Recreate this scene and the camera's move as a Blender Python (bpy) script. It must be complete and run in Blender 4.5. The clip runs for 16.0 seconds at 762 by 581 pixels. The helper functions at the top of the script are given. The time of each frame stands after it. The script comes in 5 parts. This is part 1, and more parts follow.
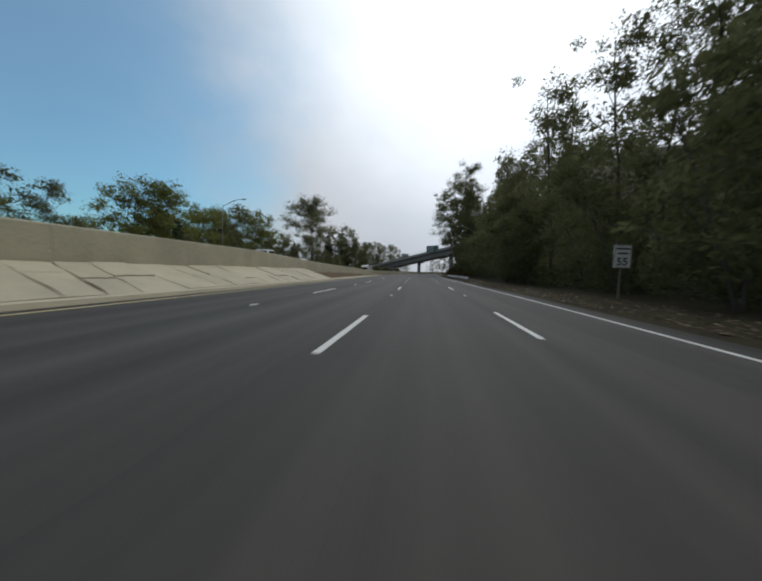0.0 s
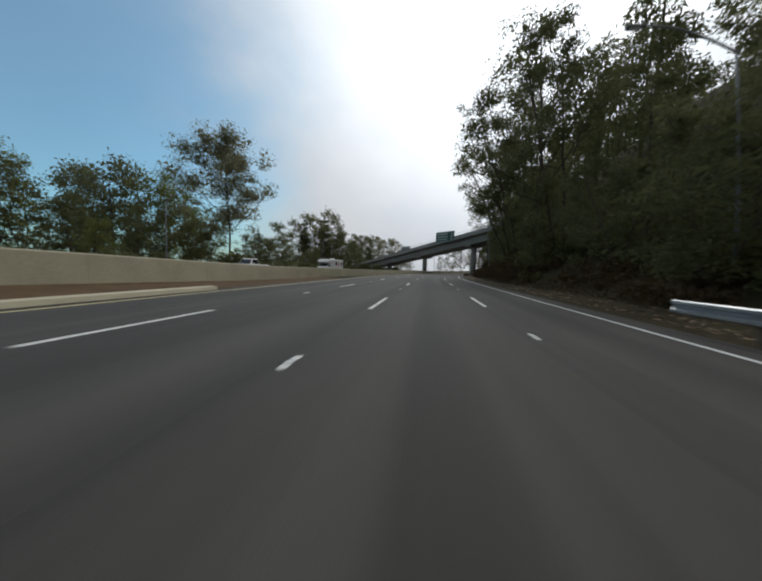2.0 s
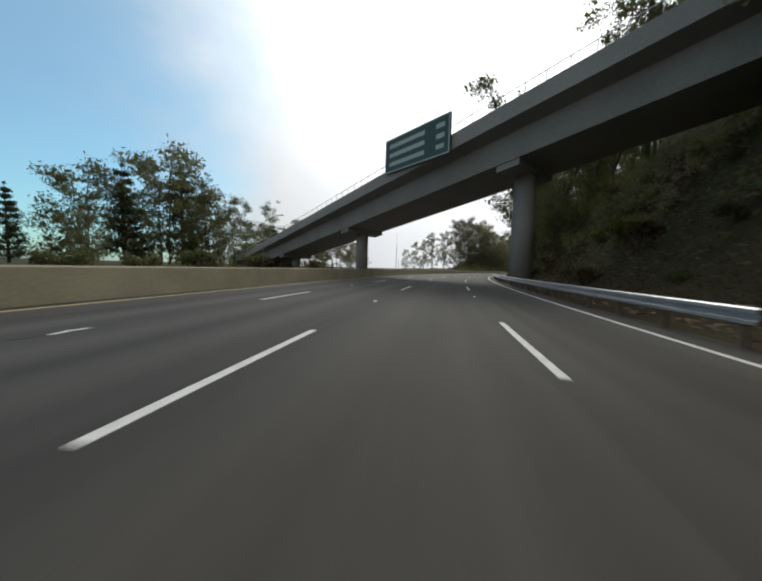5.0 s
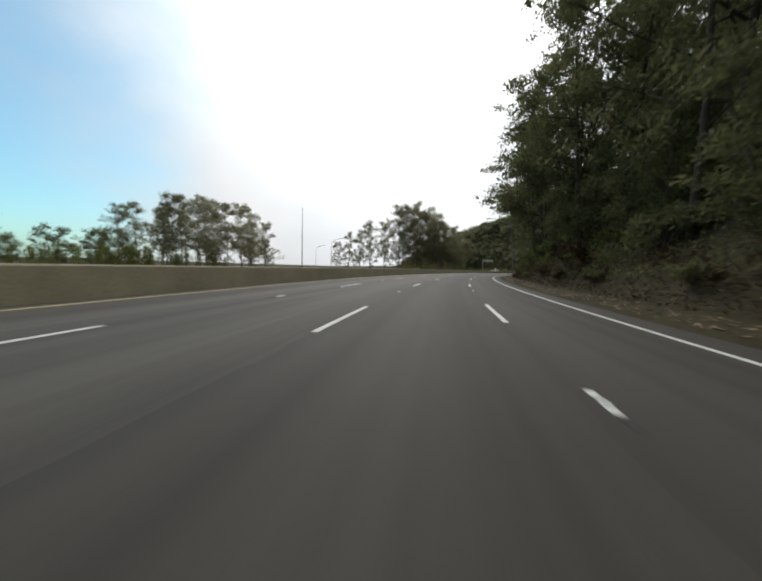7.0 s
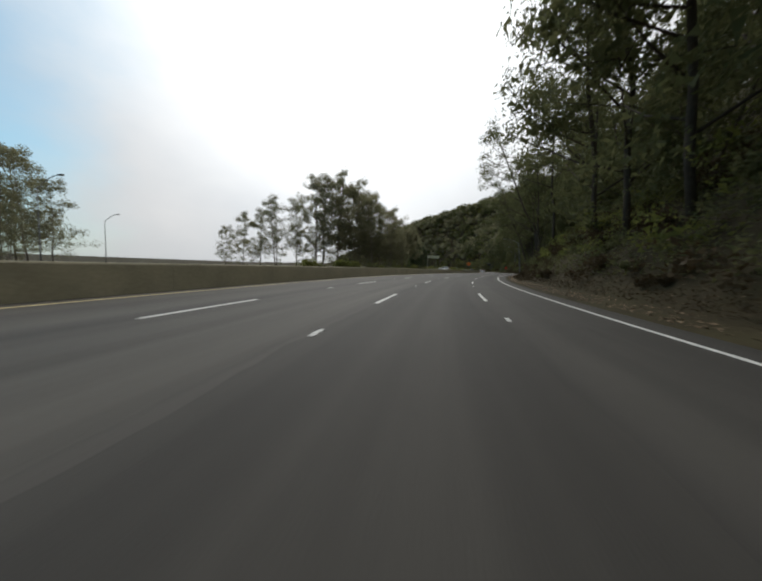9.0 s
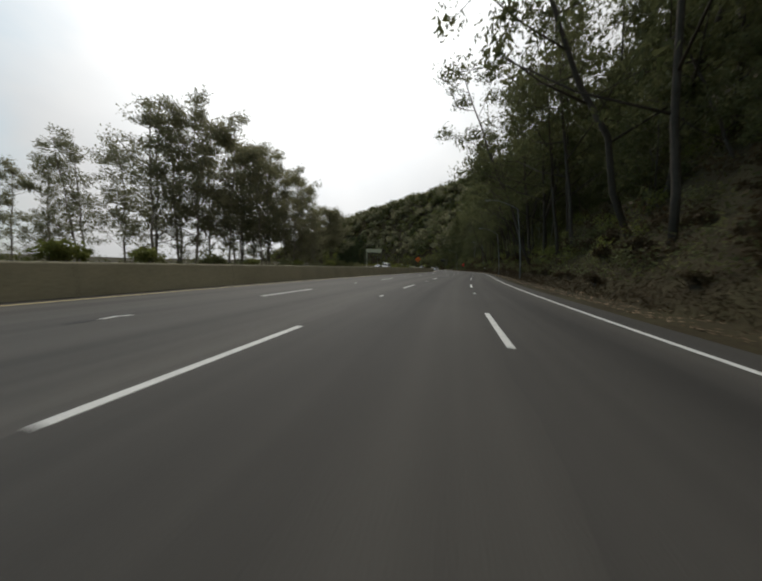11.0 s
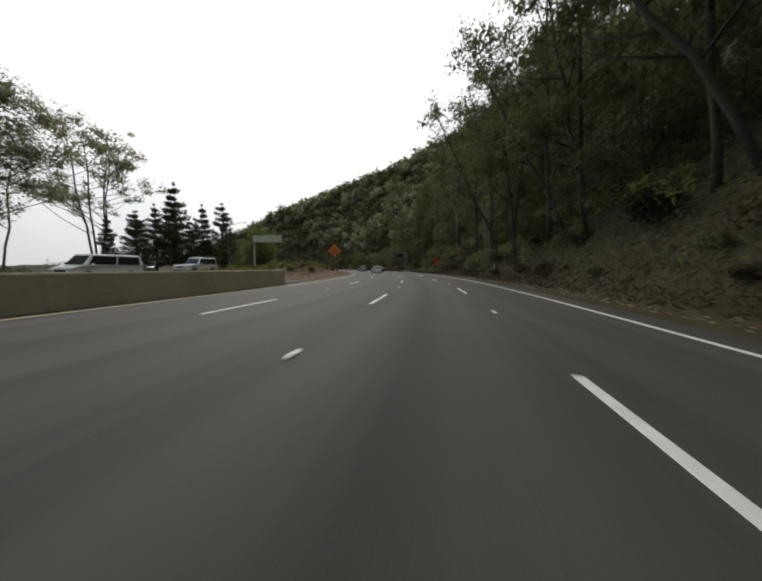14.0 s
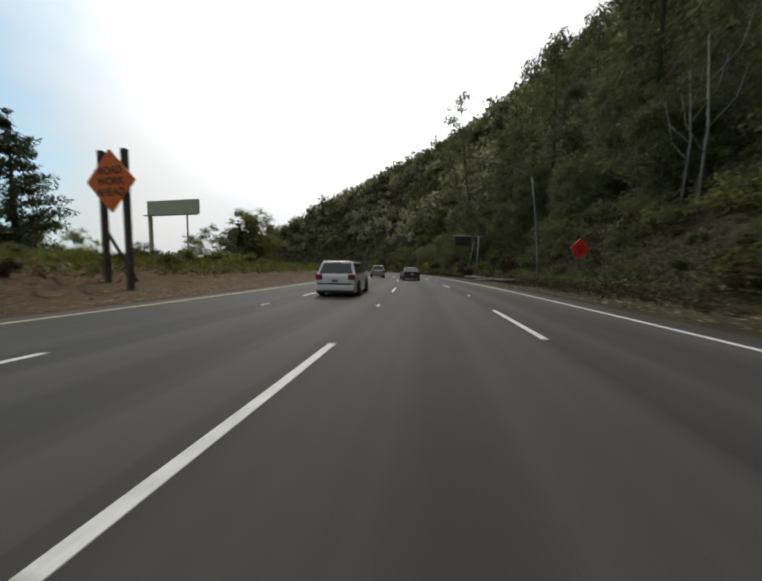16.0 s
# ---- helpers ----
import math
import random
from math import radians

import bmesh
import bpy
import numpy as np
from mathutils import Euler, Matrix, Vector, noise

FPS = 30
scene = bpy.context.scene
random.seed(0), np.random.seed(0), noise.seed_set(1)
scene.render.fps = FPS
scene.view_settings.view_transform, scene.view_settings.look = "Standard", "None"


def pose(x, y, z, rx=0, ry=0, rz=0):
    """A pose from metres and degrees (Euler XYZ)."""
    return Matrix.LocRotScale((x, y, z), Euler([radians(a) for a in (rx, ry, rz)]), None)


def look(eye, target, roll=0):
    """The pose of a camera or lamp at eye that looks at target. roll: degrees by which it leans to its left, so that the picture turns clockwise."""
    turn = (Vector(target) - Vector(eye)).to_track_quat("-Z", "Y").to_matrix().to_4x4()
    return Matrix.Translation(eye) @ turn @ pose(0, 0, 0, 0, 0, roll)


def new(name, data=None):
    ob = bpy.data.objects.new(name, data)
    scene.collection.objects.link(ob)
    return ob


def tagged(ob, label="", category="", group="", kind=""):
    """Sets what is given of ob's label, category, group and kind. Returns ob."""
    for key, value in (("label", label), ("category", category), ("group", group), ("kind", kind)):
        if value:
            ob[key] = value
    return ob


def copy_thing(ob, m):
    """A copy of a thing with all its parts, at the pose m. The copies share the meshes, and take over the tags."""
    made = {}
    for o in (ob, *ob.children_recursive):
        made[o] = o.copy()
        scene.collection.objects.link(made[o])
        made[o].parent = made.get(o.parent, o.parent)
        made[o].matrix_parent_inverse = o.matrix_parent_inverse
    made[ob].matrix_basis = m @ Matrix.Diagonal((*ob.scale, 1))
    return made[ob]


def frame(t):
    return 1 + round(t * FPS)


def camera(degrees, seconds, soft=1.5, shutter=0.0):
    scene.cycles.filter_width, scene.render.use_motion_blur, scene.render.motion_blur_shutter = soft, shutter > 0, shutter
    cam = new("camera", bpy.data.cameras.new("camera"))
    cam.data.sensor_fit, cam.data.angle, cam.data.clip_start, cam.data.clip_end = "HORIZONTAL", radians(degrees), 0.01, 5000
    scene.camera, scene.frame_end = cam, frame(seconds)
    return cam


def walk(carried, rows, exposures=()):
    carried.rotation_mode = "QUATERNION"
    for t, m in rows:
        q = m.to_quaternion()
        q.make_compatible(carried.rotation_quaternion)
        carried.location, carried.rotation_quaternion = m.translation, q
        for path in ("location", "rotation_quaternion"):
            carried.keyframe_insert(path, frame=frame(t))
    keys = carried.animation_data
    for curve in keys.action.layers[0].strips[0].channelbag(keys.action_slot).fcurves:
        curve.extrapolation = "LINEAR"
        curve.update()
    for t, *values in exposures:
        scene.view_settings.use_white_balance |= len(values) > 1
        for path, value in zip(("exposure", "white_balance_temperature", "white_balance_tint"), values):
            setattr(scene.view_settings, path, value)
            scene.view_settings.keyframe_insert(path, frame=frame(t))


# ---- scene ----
# the road's line: bends per 20 m, integrated once
KAPPA = [2.00, 2.04, 0.89, -0.94, -0.77, -0.65, -2.41, -3.39, -3.06, -3.11, -3.49, -3.86, -3.15, -3.75, -4.10, -3.60, -2.40, -2.14, -0.10, 1.46, 3.99, 5.81, 4.81, 3.76, 3.36, 2.99, 2.69, 2.44, 2.26, 2.12, 2.03, 1.98]  # per km, every 20 m from -20
_S = np.arange(-60.0, 801.0, 2.0)
_k = np.interp(_S, np.arange(-20.0, 620.0, 20.0), np.array(KAPPA) * 0.001)
_k[_S < -20] = 0.0
_k[_S > 450] = np.interp(_S[_S > 450], [450, 490, 560, 650, 800], [0.0032, 0.0045, 0.0060, 0.0060, 0.0030])
_psi = np.concatenate([[0], np.cumsum(_k[1:] + _k[:-1])])
_psi -= np.interp(0, _S, _psi)
_mid = (_psi[1:] + _psi[:-1]) / 2
_X = np.concatenate([[0], np.cumsum(-2 * np.sin(_mid))])
_Y = np.concatenate([[0], np.cumsum(2 * np.cos(_mid))])
_X -= np.interp(0, _S, _X)
_Y -= np.interp(0, _S, _Y)


def heading(s):
    return float(np.interp(s, _S, _psi))


def at(s, u, z=0.0):
    """World place s metres along the road, u metres right of the lane line, z up."""
    a = np.interp(s, _S, _psi)
    return (float(np.interp(s, _S, _X) + u * np.cos(a)), float(np.interp(s, _S, _Y) + u * np.sin(a)), float(z))


def put(s, u, z=0.0, turn=0.0):
    """A pose on the road: y along it, x to the right; turn in degrees to the left."""
    return pose(*at(s, u, z), 0, 0, math.degrees(heading(s)) + turn)


# ---------------------------------------------------------------- camera
cam = camera(104.05, 16.0, soft=2.2, shutter=0.15)
ROWS = [
    (0.0, 1.46, -3.87, 1.18, -3.89, -1.87, 8.49),
    (0.5, 1.52, 9.82, 1.18, -4.46, -1.50, 9.81),
    (1.0, 1.24, 23.36, 1.18, -4.45, -1.78, 10.47),
    (1.5, 0.81, 36.81, 1.18, -4.21, -1.71, 10.32),
    (2.0, 0.37, 50.08, 1.18, -4.15, -2.02, 9.59),
    (2.5, 0.57, 63.73, 1.18, -4.09, -0.85, 9.25),
    (3.0, 0.61, 76.84, 1.18, -4.17, -0.77, 8.77),
    (3.5, 0.73, 89.46, 1.18, -4.37, -1.02, 7.92),
    (4.0, 1.07, 102.45, 1.18, -4.37, -1.11, 6.68),
    (4.5, 1.90, 116.02, 1.18, -4.37, -1.33, 5.13),
    (5.0, 3.35, 129.84, 1.18, -4.37, -1.58, 3.31),
    (5.5, 5.43, 143.62, 1.18, -4.37, -1.80, 1.51),
    (6.0, 8.03, 157.06, 1.18, -4.37, -1.89, -0.64),
    (6.5, 10.99, 170.19, 1.18, -4.63, -2.01, -3.80),
    (7.0, 14.71, 183.26, 1.18, -4.49, -1.73, -6.87),
    (7.5, 19.02, 195.98, 1.18, -4.39, -1.77, -9.69),
    (8.0, 23.96, 208.72, 1.18, -4.59, -2.24, -12.50),
    (8.5, 29.50, 221.05, 1.18, -4.60, -2.10, -15.09),
    (9.0, 35.54, 232.77, 1.18, -4.62, -2.08, -17.54),
    (9.5, 42.00, 243.72, 1.18, -4.65, -2.03, -19.79),
    (10.0, 48.95, 254.18, 1.18, -4.70, -1.96, -22.02),
    (10.5, 56.50, 264.44, 1.18, -4.73, -1.91, -24.25),
    (11.0, 64.75, 274.80, 1.18, -4.75, -1.89, -26.55),
    (11.5, 73.48, 285.26, 1.18, -4.74, -1.94, -29.21),
    (12.0, 82.32, 295.25, 1.18, -4.25, -1.58, -31.31),
    (12.5, 91.37, 304.83, 1.18, -4.12, -1.17, -32.72),
    (13.0, 100.46, 314.18, 1.18, -4.26, -0.90, -33.32),
    (13.5, 109.74, 323.62, 1.18, -4.18, -0.45, -32.31),
    (14.0, 118.76, 333.25, 1.18, -4.34, -0.41, -30.84),
    (14.5, 127.21, 343.05, 1.18, -4.28, -0.98, -28.45),
    (15.0, 134.87, 353.67, 1.18, -4.52, -1.28, -26.37),
    (15.5, 142.36, 364.77, 1.18, -4.33, -1.21, -22.64),
    (16.0, 149.08, 376.51, 1.18, -4.09, -0.54, -18.51),
]
walk(cam, [(t, pose(x, y, z, 90 + pitch, roll, yaw)) for t, x, y, z, pitch, roll, yaw in ROWS],
     ((0.0, -0.15, 5950, 10), (0.5, -0.05, 5950, 10), (1.5, -0.04, 6000, 10), (2.5, -0.02, 6250, 10), (3.0, 0.25, 6300, 10), (3.5, 0.28, 6200, 10), (5.8, 0.40, 6400, 10), (7.0, 0.44, 6400, 10), (8.0, 0.10, 6350, 10), (8.6, 0.20, 6350, 10), (11.0, 0.10, 6500, 10), (11.5, 0.37, 6550, 10), (13.0, 0.46, 6450, 10), (15.0, 0.32, 6500, 10), (16.0, 0.33, 6500, 10)))

# ---------------------------------------------------------------- light
SUN_AZ, SUN_EL = -12.0, 42.0   # degrees left of +y, and up
world = bpy.data.worlds.new("sky")
scene.world = world
world.use_nodes = True
wn, wl = world.node_tree.nodes, world.node_tree.links
wn.clear()
w_out = wn.new("ShaderNodeOutputWorld")
w_sky = wn.new("ShaderNodeTexSky")
w_sky.sky_type, w_sky.sun_disc = "NISHITA", False
w_sky.sun_elevation, w_sky.sun_rotation = radians(SUN_EL), radians(-SUN_AZ)
w_sky.air_density, w_sky.dust_density, w_sky.ozone_density = 1.0, 1.2, 2.5
w_tc = wn.new("ShaderNodeTexCoord")
w_map = wn.new("ShaderNodeMapping")
w_map.inputs["Scale"].default_value = (1.0, 1.0, 1.6)
w_noise = wn.new("ShaderNodeTexNoise")
w_noise.inputs["Scale"].default_value, w_noise.inputs["Detail"].default_value = 2.2, 7.0
w_noise.inputs["Roughness"].default_value = 0.55
w_dot = wn.new("ShaderNodeVectorMath")
w_dot.operation = "DOT_PRODUCT"
w_dot.inputs[1].default_value = (0.963, -0.170, -0.208)   # away from the clear gap in the cloud
w_add = wn.new("ShaderNodeMath")
w_add.operation = "MULTIPLY_ADD"
w_add.inputs[1].default_value = 0.42
w_ramp = wn.new("ShaderNodeMapRange")
w_ramp.interpolation_type = "SMOOTHSTEP"
w_ramp.inputs["From Min"].default_value, w_ramp.inputs["From Max"].default_value = -0.66, -0.27
w_ramp.inputs["To Min"].default_value = 0.24
w_n2 = wn.new("ShaderNodeTexNoise")
w_n2.inputs["Scale"].default_value, w_n2.inputs["Detail"].default_value = 3.0, 5.0
w_cloud = wn.new("ShaderNodeMix")
w_cloud.data_type = "RGBA"
w_cloud.inputs["A"].default_value, w_cloud.inputs["B"].default_value = (0.80, 0.84, 0.87, 1), (1.16, 1.15, 1.12, 1)
w_b1, w_b2 = wn.new("ShaderNodeBackground"), wn.new("ShaderNodeBackground")
w_b1.inputs["Strength"].default_value, w_b2.inputs["Strength"].default_value = 0.12, 1.0
w_mix = wn.new("ShaderNodeMixShader")
wl.new(w_tc.outputs["Generated"], w_map.inputs["Vector"])
wl.new(w_map.outputs["Vector"], w_noise.inputs["Vector"])
wl.new(w_map.outputs["Vector"], w_n2.inputs["Vector"])
wl.new(w_tc.outputs["Generated"], w_dot.inputs[0])
wl.new(w_noise.outputs["Fac"], w_add.inputs[0])
wl.new(w_dot.outputs["Value"], w_add.inputs[2])
wl.new(w_add.outputs["Value"], w_ramp.inputs["Value"])
w_glow = wn.new("ShaderNodeVectorMath")   # the cloud is brighter round the hidden sun
w_glow.operation = "DOT_PRODUCT"
w_glow.inputs[1].default_value = (0.154, 0.727, 0.669)
w_max, w_pow, w_gr = wn.new("ShaderNodeMath"), wn.new("ShaderNodeMath"), wn.new("ShaderNodeMath")
w_max.operation, w_pow.operation, w_gr.operation = "MAXIMUM", "POWER", "MULTIPLY_ADD"
w_max.inputs[1].default_value, w_pow.inputs[1].default_value = 0.0, 6.5
w_gr.inputs[1].default_value, w_gr.inputs[2].default_value = 1.15, 0.47
wl.new(w_tc.outputs["Generated"], w_glow.inputs[0])
wl.new(w_glow.outputs["Value"], w_max.inputs[0])
wl.new(w_max.outputs[0], w_pow.inputs[0])
wl.new(w_pow.outputs[0], w_gr.inputs[0])
wl.new(w_gr.outputs[0], w_b2.inputs["Strength"])
wl.new(w_n2.outputs["Fac"], w_cloud.inputs["Factor"])
w_tint = wn.new("ShaderNodeMix")
w_tint.data_type, w_tint.blend_type = "RGBA", "MULTIPLY"
w_tint.inputs["Factor"].default_value, w_tint.inputs["B"].default_value = 1.0, (0.58, 1.02, 0.99, 1)
wl.new(w_sky.outputs["Color"], w_tint.inputs["A"])
wl.new(w_tint.outputs["Result"], w_b1.inputs["Color"])
wl.new(w_cloud.outputs["Result"], w_b2.inputs["Color"])
wl.new(w_ramp.outputs["Result"], w_mix.inputs["Fac"])
wl.new(w_b1.outputs["Background"], w_mix.inputs[1])
wl.new(w_b2.outputs["Background"], w_mix.inputs[2])
wl.new(w_mix.outputs["Shader"], w_out.inputs["Surface"])

sun = new("sun", bpy.data.lights.new("sun", "SUN"))
sun.data.energy, sun.data.angle, sun.data.color = 1.0, radians(14), (1.0, 0.95, 0.86)
_az, _el = radians(SUN_AZ), radians(SUN_EL)
sun.matrix_world = look((0, 0, 60), (math.sin(_az) * math.cos(_el), -math.cos(_az) * math.cos(_el), 60 - math.sin(_el)))


# ---------------------------------------------------------------- materials
def mat(name, base, rough=0.8, metal=0.0, vary=0.15, scale=6.0, fine=60.0, bump=0.0, spread=0.0, tint=None, coat=0.0, spec=0.5):
    """A surface with variation at two scales; spread varies it piece by piece."""
    m = bpy.data.materials.new(name)
    m.use_nodes = True
    n, l = m.node_tree.nodes, m.node_tree.links
    b = n["Principled BSDF"]
    b.inputs["Roughness"].default_value, b.inputs["Metallic"].default_value = rough, metal
    b.inputs["Coat Weight"].default_value = coat
    b.inputs["Specular IOR Level"].default_value = spec
    tc = n.new("ShaderNodeTexCoord")
    a, c = n.new("ShaderNodeTexNoise"), n.new("ShaderNodeTexNoise")
    a.inputs["Scale"].default_value, c.inputs["Scale"].default_value = scale, fine
    a.inputs["Detail"].default_value, c.inputs["Detail"].default_value = 4, 3
    for q in (a, c):
        l.new(tc.outputs["Object"], q.inputs["Vector"])
    add = n.new("ShaderNodeMath")
    add.operation = "ADD"
    l.new(a.outputs["Fac"], add.inputs[0])
    l.new(c.outputs["Fac"], add.inputs[1])
    last = add.outputs[0]
    if spread:
        oi = n.new("ShaderNodeObjectInfo")
        ma = n.new("ShaderNodeMath")
        ma.operation = "MULTIPLY_ADD"
        ma.inputs[1].default_value = spread
        l.new(oi.outputs["Random"], ma.inputs[0])
        l.new(last, ma.inputs[2])
        last = ma.outputs[0]
    mr = n.new("ShaderNodeMapRange")
    mr.inputs["From Min"].default_value, mr.inputs["From Max"].default_value = 0.6, 1.4 + spread
    l.new(last, mr.inputs["Value"])
    mix = n.new("ShaderNodeMix")
    mix.data_type = "RGBA"
    t = tint or base
    mix.inputs["A"].default_value = (*[v * (1 - vary) for v in base], 1)
    mix.inputs["B"].default_value = (*[min(1, v * (1 + vary)) for v in t], 1)
    l.new(mr.outputs["Result"], mix.inputs["Factor"])
    l.new(mix.outputs["Result"], b.inputs["Base Color"])
    if bump:
        bp = n.new("ShaderNodeBump")
        bp.inputs["Strength"].default_value, bp.inputs["Distance"].default_value = bump, 0.02
        l.new(c.outputs["Fac"], bp.inputs["Height"])
        l.new(bp.outputs["Normal"], b.inputs["Normal"])
    return m


def asphalt():
    """Worn asphalt: grain, patches, and wheel bands that run along the lanes."""
    m = mat("asphalt", (0.053, 0.0485, 0.041), 0.80, vary=0.14, scale=0.3, fine=45, bump=0.35, spec=0.32)
    n, l = m.node_tree.nodes, m.node_tree.links
    b = n["Principled BSDF"]
    uv, mp, nz = n.new("ShaderNodeUVMap"), n.new("ShaderNodeMapping"), n.new("ShaderNodeTexNoise")
    mp.inputs["Scale"].default_value = (9.0, 0.16, 1.0)
    nz.inputs["Scale"].default_value, nz.inputs["Detail"].default_value = 1.0, 3.0
    rg = n.new("ShaderNodeMapRange")
    rg.inputs["From Min"].default_value, rg.inputs["From Max"].default_value = 0.36, 0.64
    rg.inputs["To Min"].default_value, rg.inputs["To Max"].default_value = 0.72, 1.28
    mu = n.new("ShaderNodeMix")
    mu.data_type, mu.blend_type = "RGBA", "MULTIPLY"
    mu.inputs["Factor"].default_value = 1.0
    l.new(uv.outputs["UV"], mp.inputs["Vector"])
    l.new(mp.outputs["Vector"], nz.inputs["Vector"])
    l.new(nz.outputs["Fac"], rg.inputs["Value"])
    src = b.inputs["Base Color"].links[0].from_socket
    l.new(src, mu.inputs["A"])
    l.new(rg.outputs["Result"], mu.inputs["B"])
    # wear across each lane: oily middle, polished wheel tracks, dark joints by the lane lines
    sx, sc, fr, rp = n.new("ShaderNodeSeparateXYZ"), n.new("ShaderNodeMath"), n.new("ShaderNodeMath"), n.new("ShaderNodeValToRGB")
    sc.operation, fr.operation = "MULTIPLY_ADD", "FRACT"
    sc.inputs[1].default_value = 10.0 / 3.66
    nb, mb = n.new("ShaderNodeTexNoise"), n.new("ShaderNodeMath")
    nb.inputs["Scale"].default_value = 0.5
    mb.operation, mb.inputs[1].default_value = "MULTIPLY_ADD", 0.12
    mb.inputs[2].default_value = 0.0
    l.new(uv.outputs["UV"], sx.inputs[0])
    l.new(n["Texture Coordinate"].outputs["Object"], nb.inputs["Vector"])
    l.new(nb.outputs["Fac"], mb.inputs[0])
    l.new(sx.outputs["X"], sc.inputs[0])
    l.new(mb.outputs[0], sc.inputs[2])
    l.new(sc.outputs[0], fr.inputs[0])
    l.new(fr.outputs[0], rp.inputs["Fac"])
    cr = rp.color_ramp
    cr.elements[0].position, cr.elements[0].color = 0.0, (0.84, 0.84, 0.85, 1)
    cr.elements[1].position, cr.elements[1].color = 1.0, (0.96, 0.96, 0.96, 1)
    for at_, v in ((0.12, 0.92), (0.26, 1.10), (0.38, 1.06), (0.52, 0.88), (0.64, 1.04), (0.80, 1.10), (0.93, 1.02)):
        e = cr.elements.new(at_)
        e.color = (v, v, v, 1)
    m2 = n.new("ShaderNodeMix")
    m2.data_type, m2.blend_type = "RGBA", "MULTIPLY"
    m2.inputs["Factor"].default_value = 1.0
    l.new(mu.outputs["Result"], m2.inputs["A"])
    l.new(rp.outputs["Color"], m2.inputs["B"])
    # an older, paler surface on the lanes left of the joint, over one stretch of the road
    sy, jn, st, ab, pw, ml, br, m3 = n.new("ShaderNodeMath"), n.new("ShaderNodeMath"), n.new("ShaderNodeMath"), n.new("ShaderNodeMapRange"), n.new("ShaderNodeMapRange"), n.new("ShaderNodeMath"), n.new("ShaderNodeMapRange"), n.new("ShaderNodeMix")
    sy.operation, jn.operation, st.operation, ml.operation = "MULTIPLY_ADD", "ADD", "LESS_THAN", "MULTIPLY"
    sy.inputs[1].default_value, sy.inputs[2].default_value = 0.05, -0.042
    l.new(nb.outputs["Fac"], sy.inputs[0])
    l.new(sx.outputs["X"], jn.inputs[0])
    l.new(sy.outputs[0], jn.inputs[1])
    l.new(jn.outputs[0], st.inputs[0])
    st.inputs[1].default_value = -0.02
    ab.inputs["From Min"].default_value, ab.inputs["From Max"].default_value = 15.0, 17.0
    pw.inputs["From Min"].default_value, pw.inputs["From Max"].default_value = 36.0, 33.0
    l.new(sx.outputs["Y"], ab.inputs["Value"])
    l.new(sx.outputs["Y"], pw.inputs["Value"])
    l.new(ab.outputs["Result"], ml.inputs[0])
    l.new(pw.outputs["Result"], ml.inputs[1])
    mk = n.new("ShaderNodeMath")
    mk.operation = "MULTIPLY"
    l.new(ml.outputs[0], mk.inputs[0])
    l.new(st.outputs[0], mk.inputs[1])
    br.inputs["To Min"].default_value, br.inputs["To Max"].default_value = 0.95, 1.32
    l.new(mk.outputs[0], br.inputs["Value"])
    m3.data_type, m3.blend_type = "RGBA", "MULTIPLY"
    m3.inputs["Factor"].default_value = 1.0
    l.new(m2.outputs["Result"], m3.inputs["A"])
    l.new(br.outputs["Result"], m3.inputs["B"])
    l.new(m3.outputs["Result"], b.inputs["Base Color"])
    return m


M_ASPHALT = asphalt()
M_PAINT = mat("white_road_paint", (0.62, 0.61, 0.57), 0.7, vary=0.25, scale=5, fine=40, bump=0.2)
M_YELLOW = mat("yellow_road_paint", (0.52, 0.43, 0.21), 0.7, vary=0.25, scale=5, fine=40)
M_CONC = mat("barrier_concrete", (0.43, 0.395, 0.275), 0.9, vary=0.25, scale=0.6, fine=14, bump=0.3)
M_BRIDGE = mat("bridge_concrete", (0.30, 0.29, 0.27), 0.9, vary=0.2, scale=0.3, fine=8, bump=0.2)
M_PAVING = mat("slope_paving", (0.44, 0.395, 0.275), 0.9, vary=0.25, scale=0.8, fine=20, bump=0.3, spread=0.3)
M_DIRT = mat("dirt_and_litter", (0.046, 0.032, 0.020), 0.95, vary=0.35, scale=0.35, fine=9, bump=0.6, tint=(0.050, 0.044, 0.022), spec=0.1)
M_MEDIAN = mat("median_soil", (0.105, 0.070, 0.040), 0.95, vary=0.45, scale=0.9, fine=14, bump=0.6, spec=0.1)


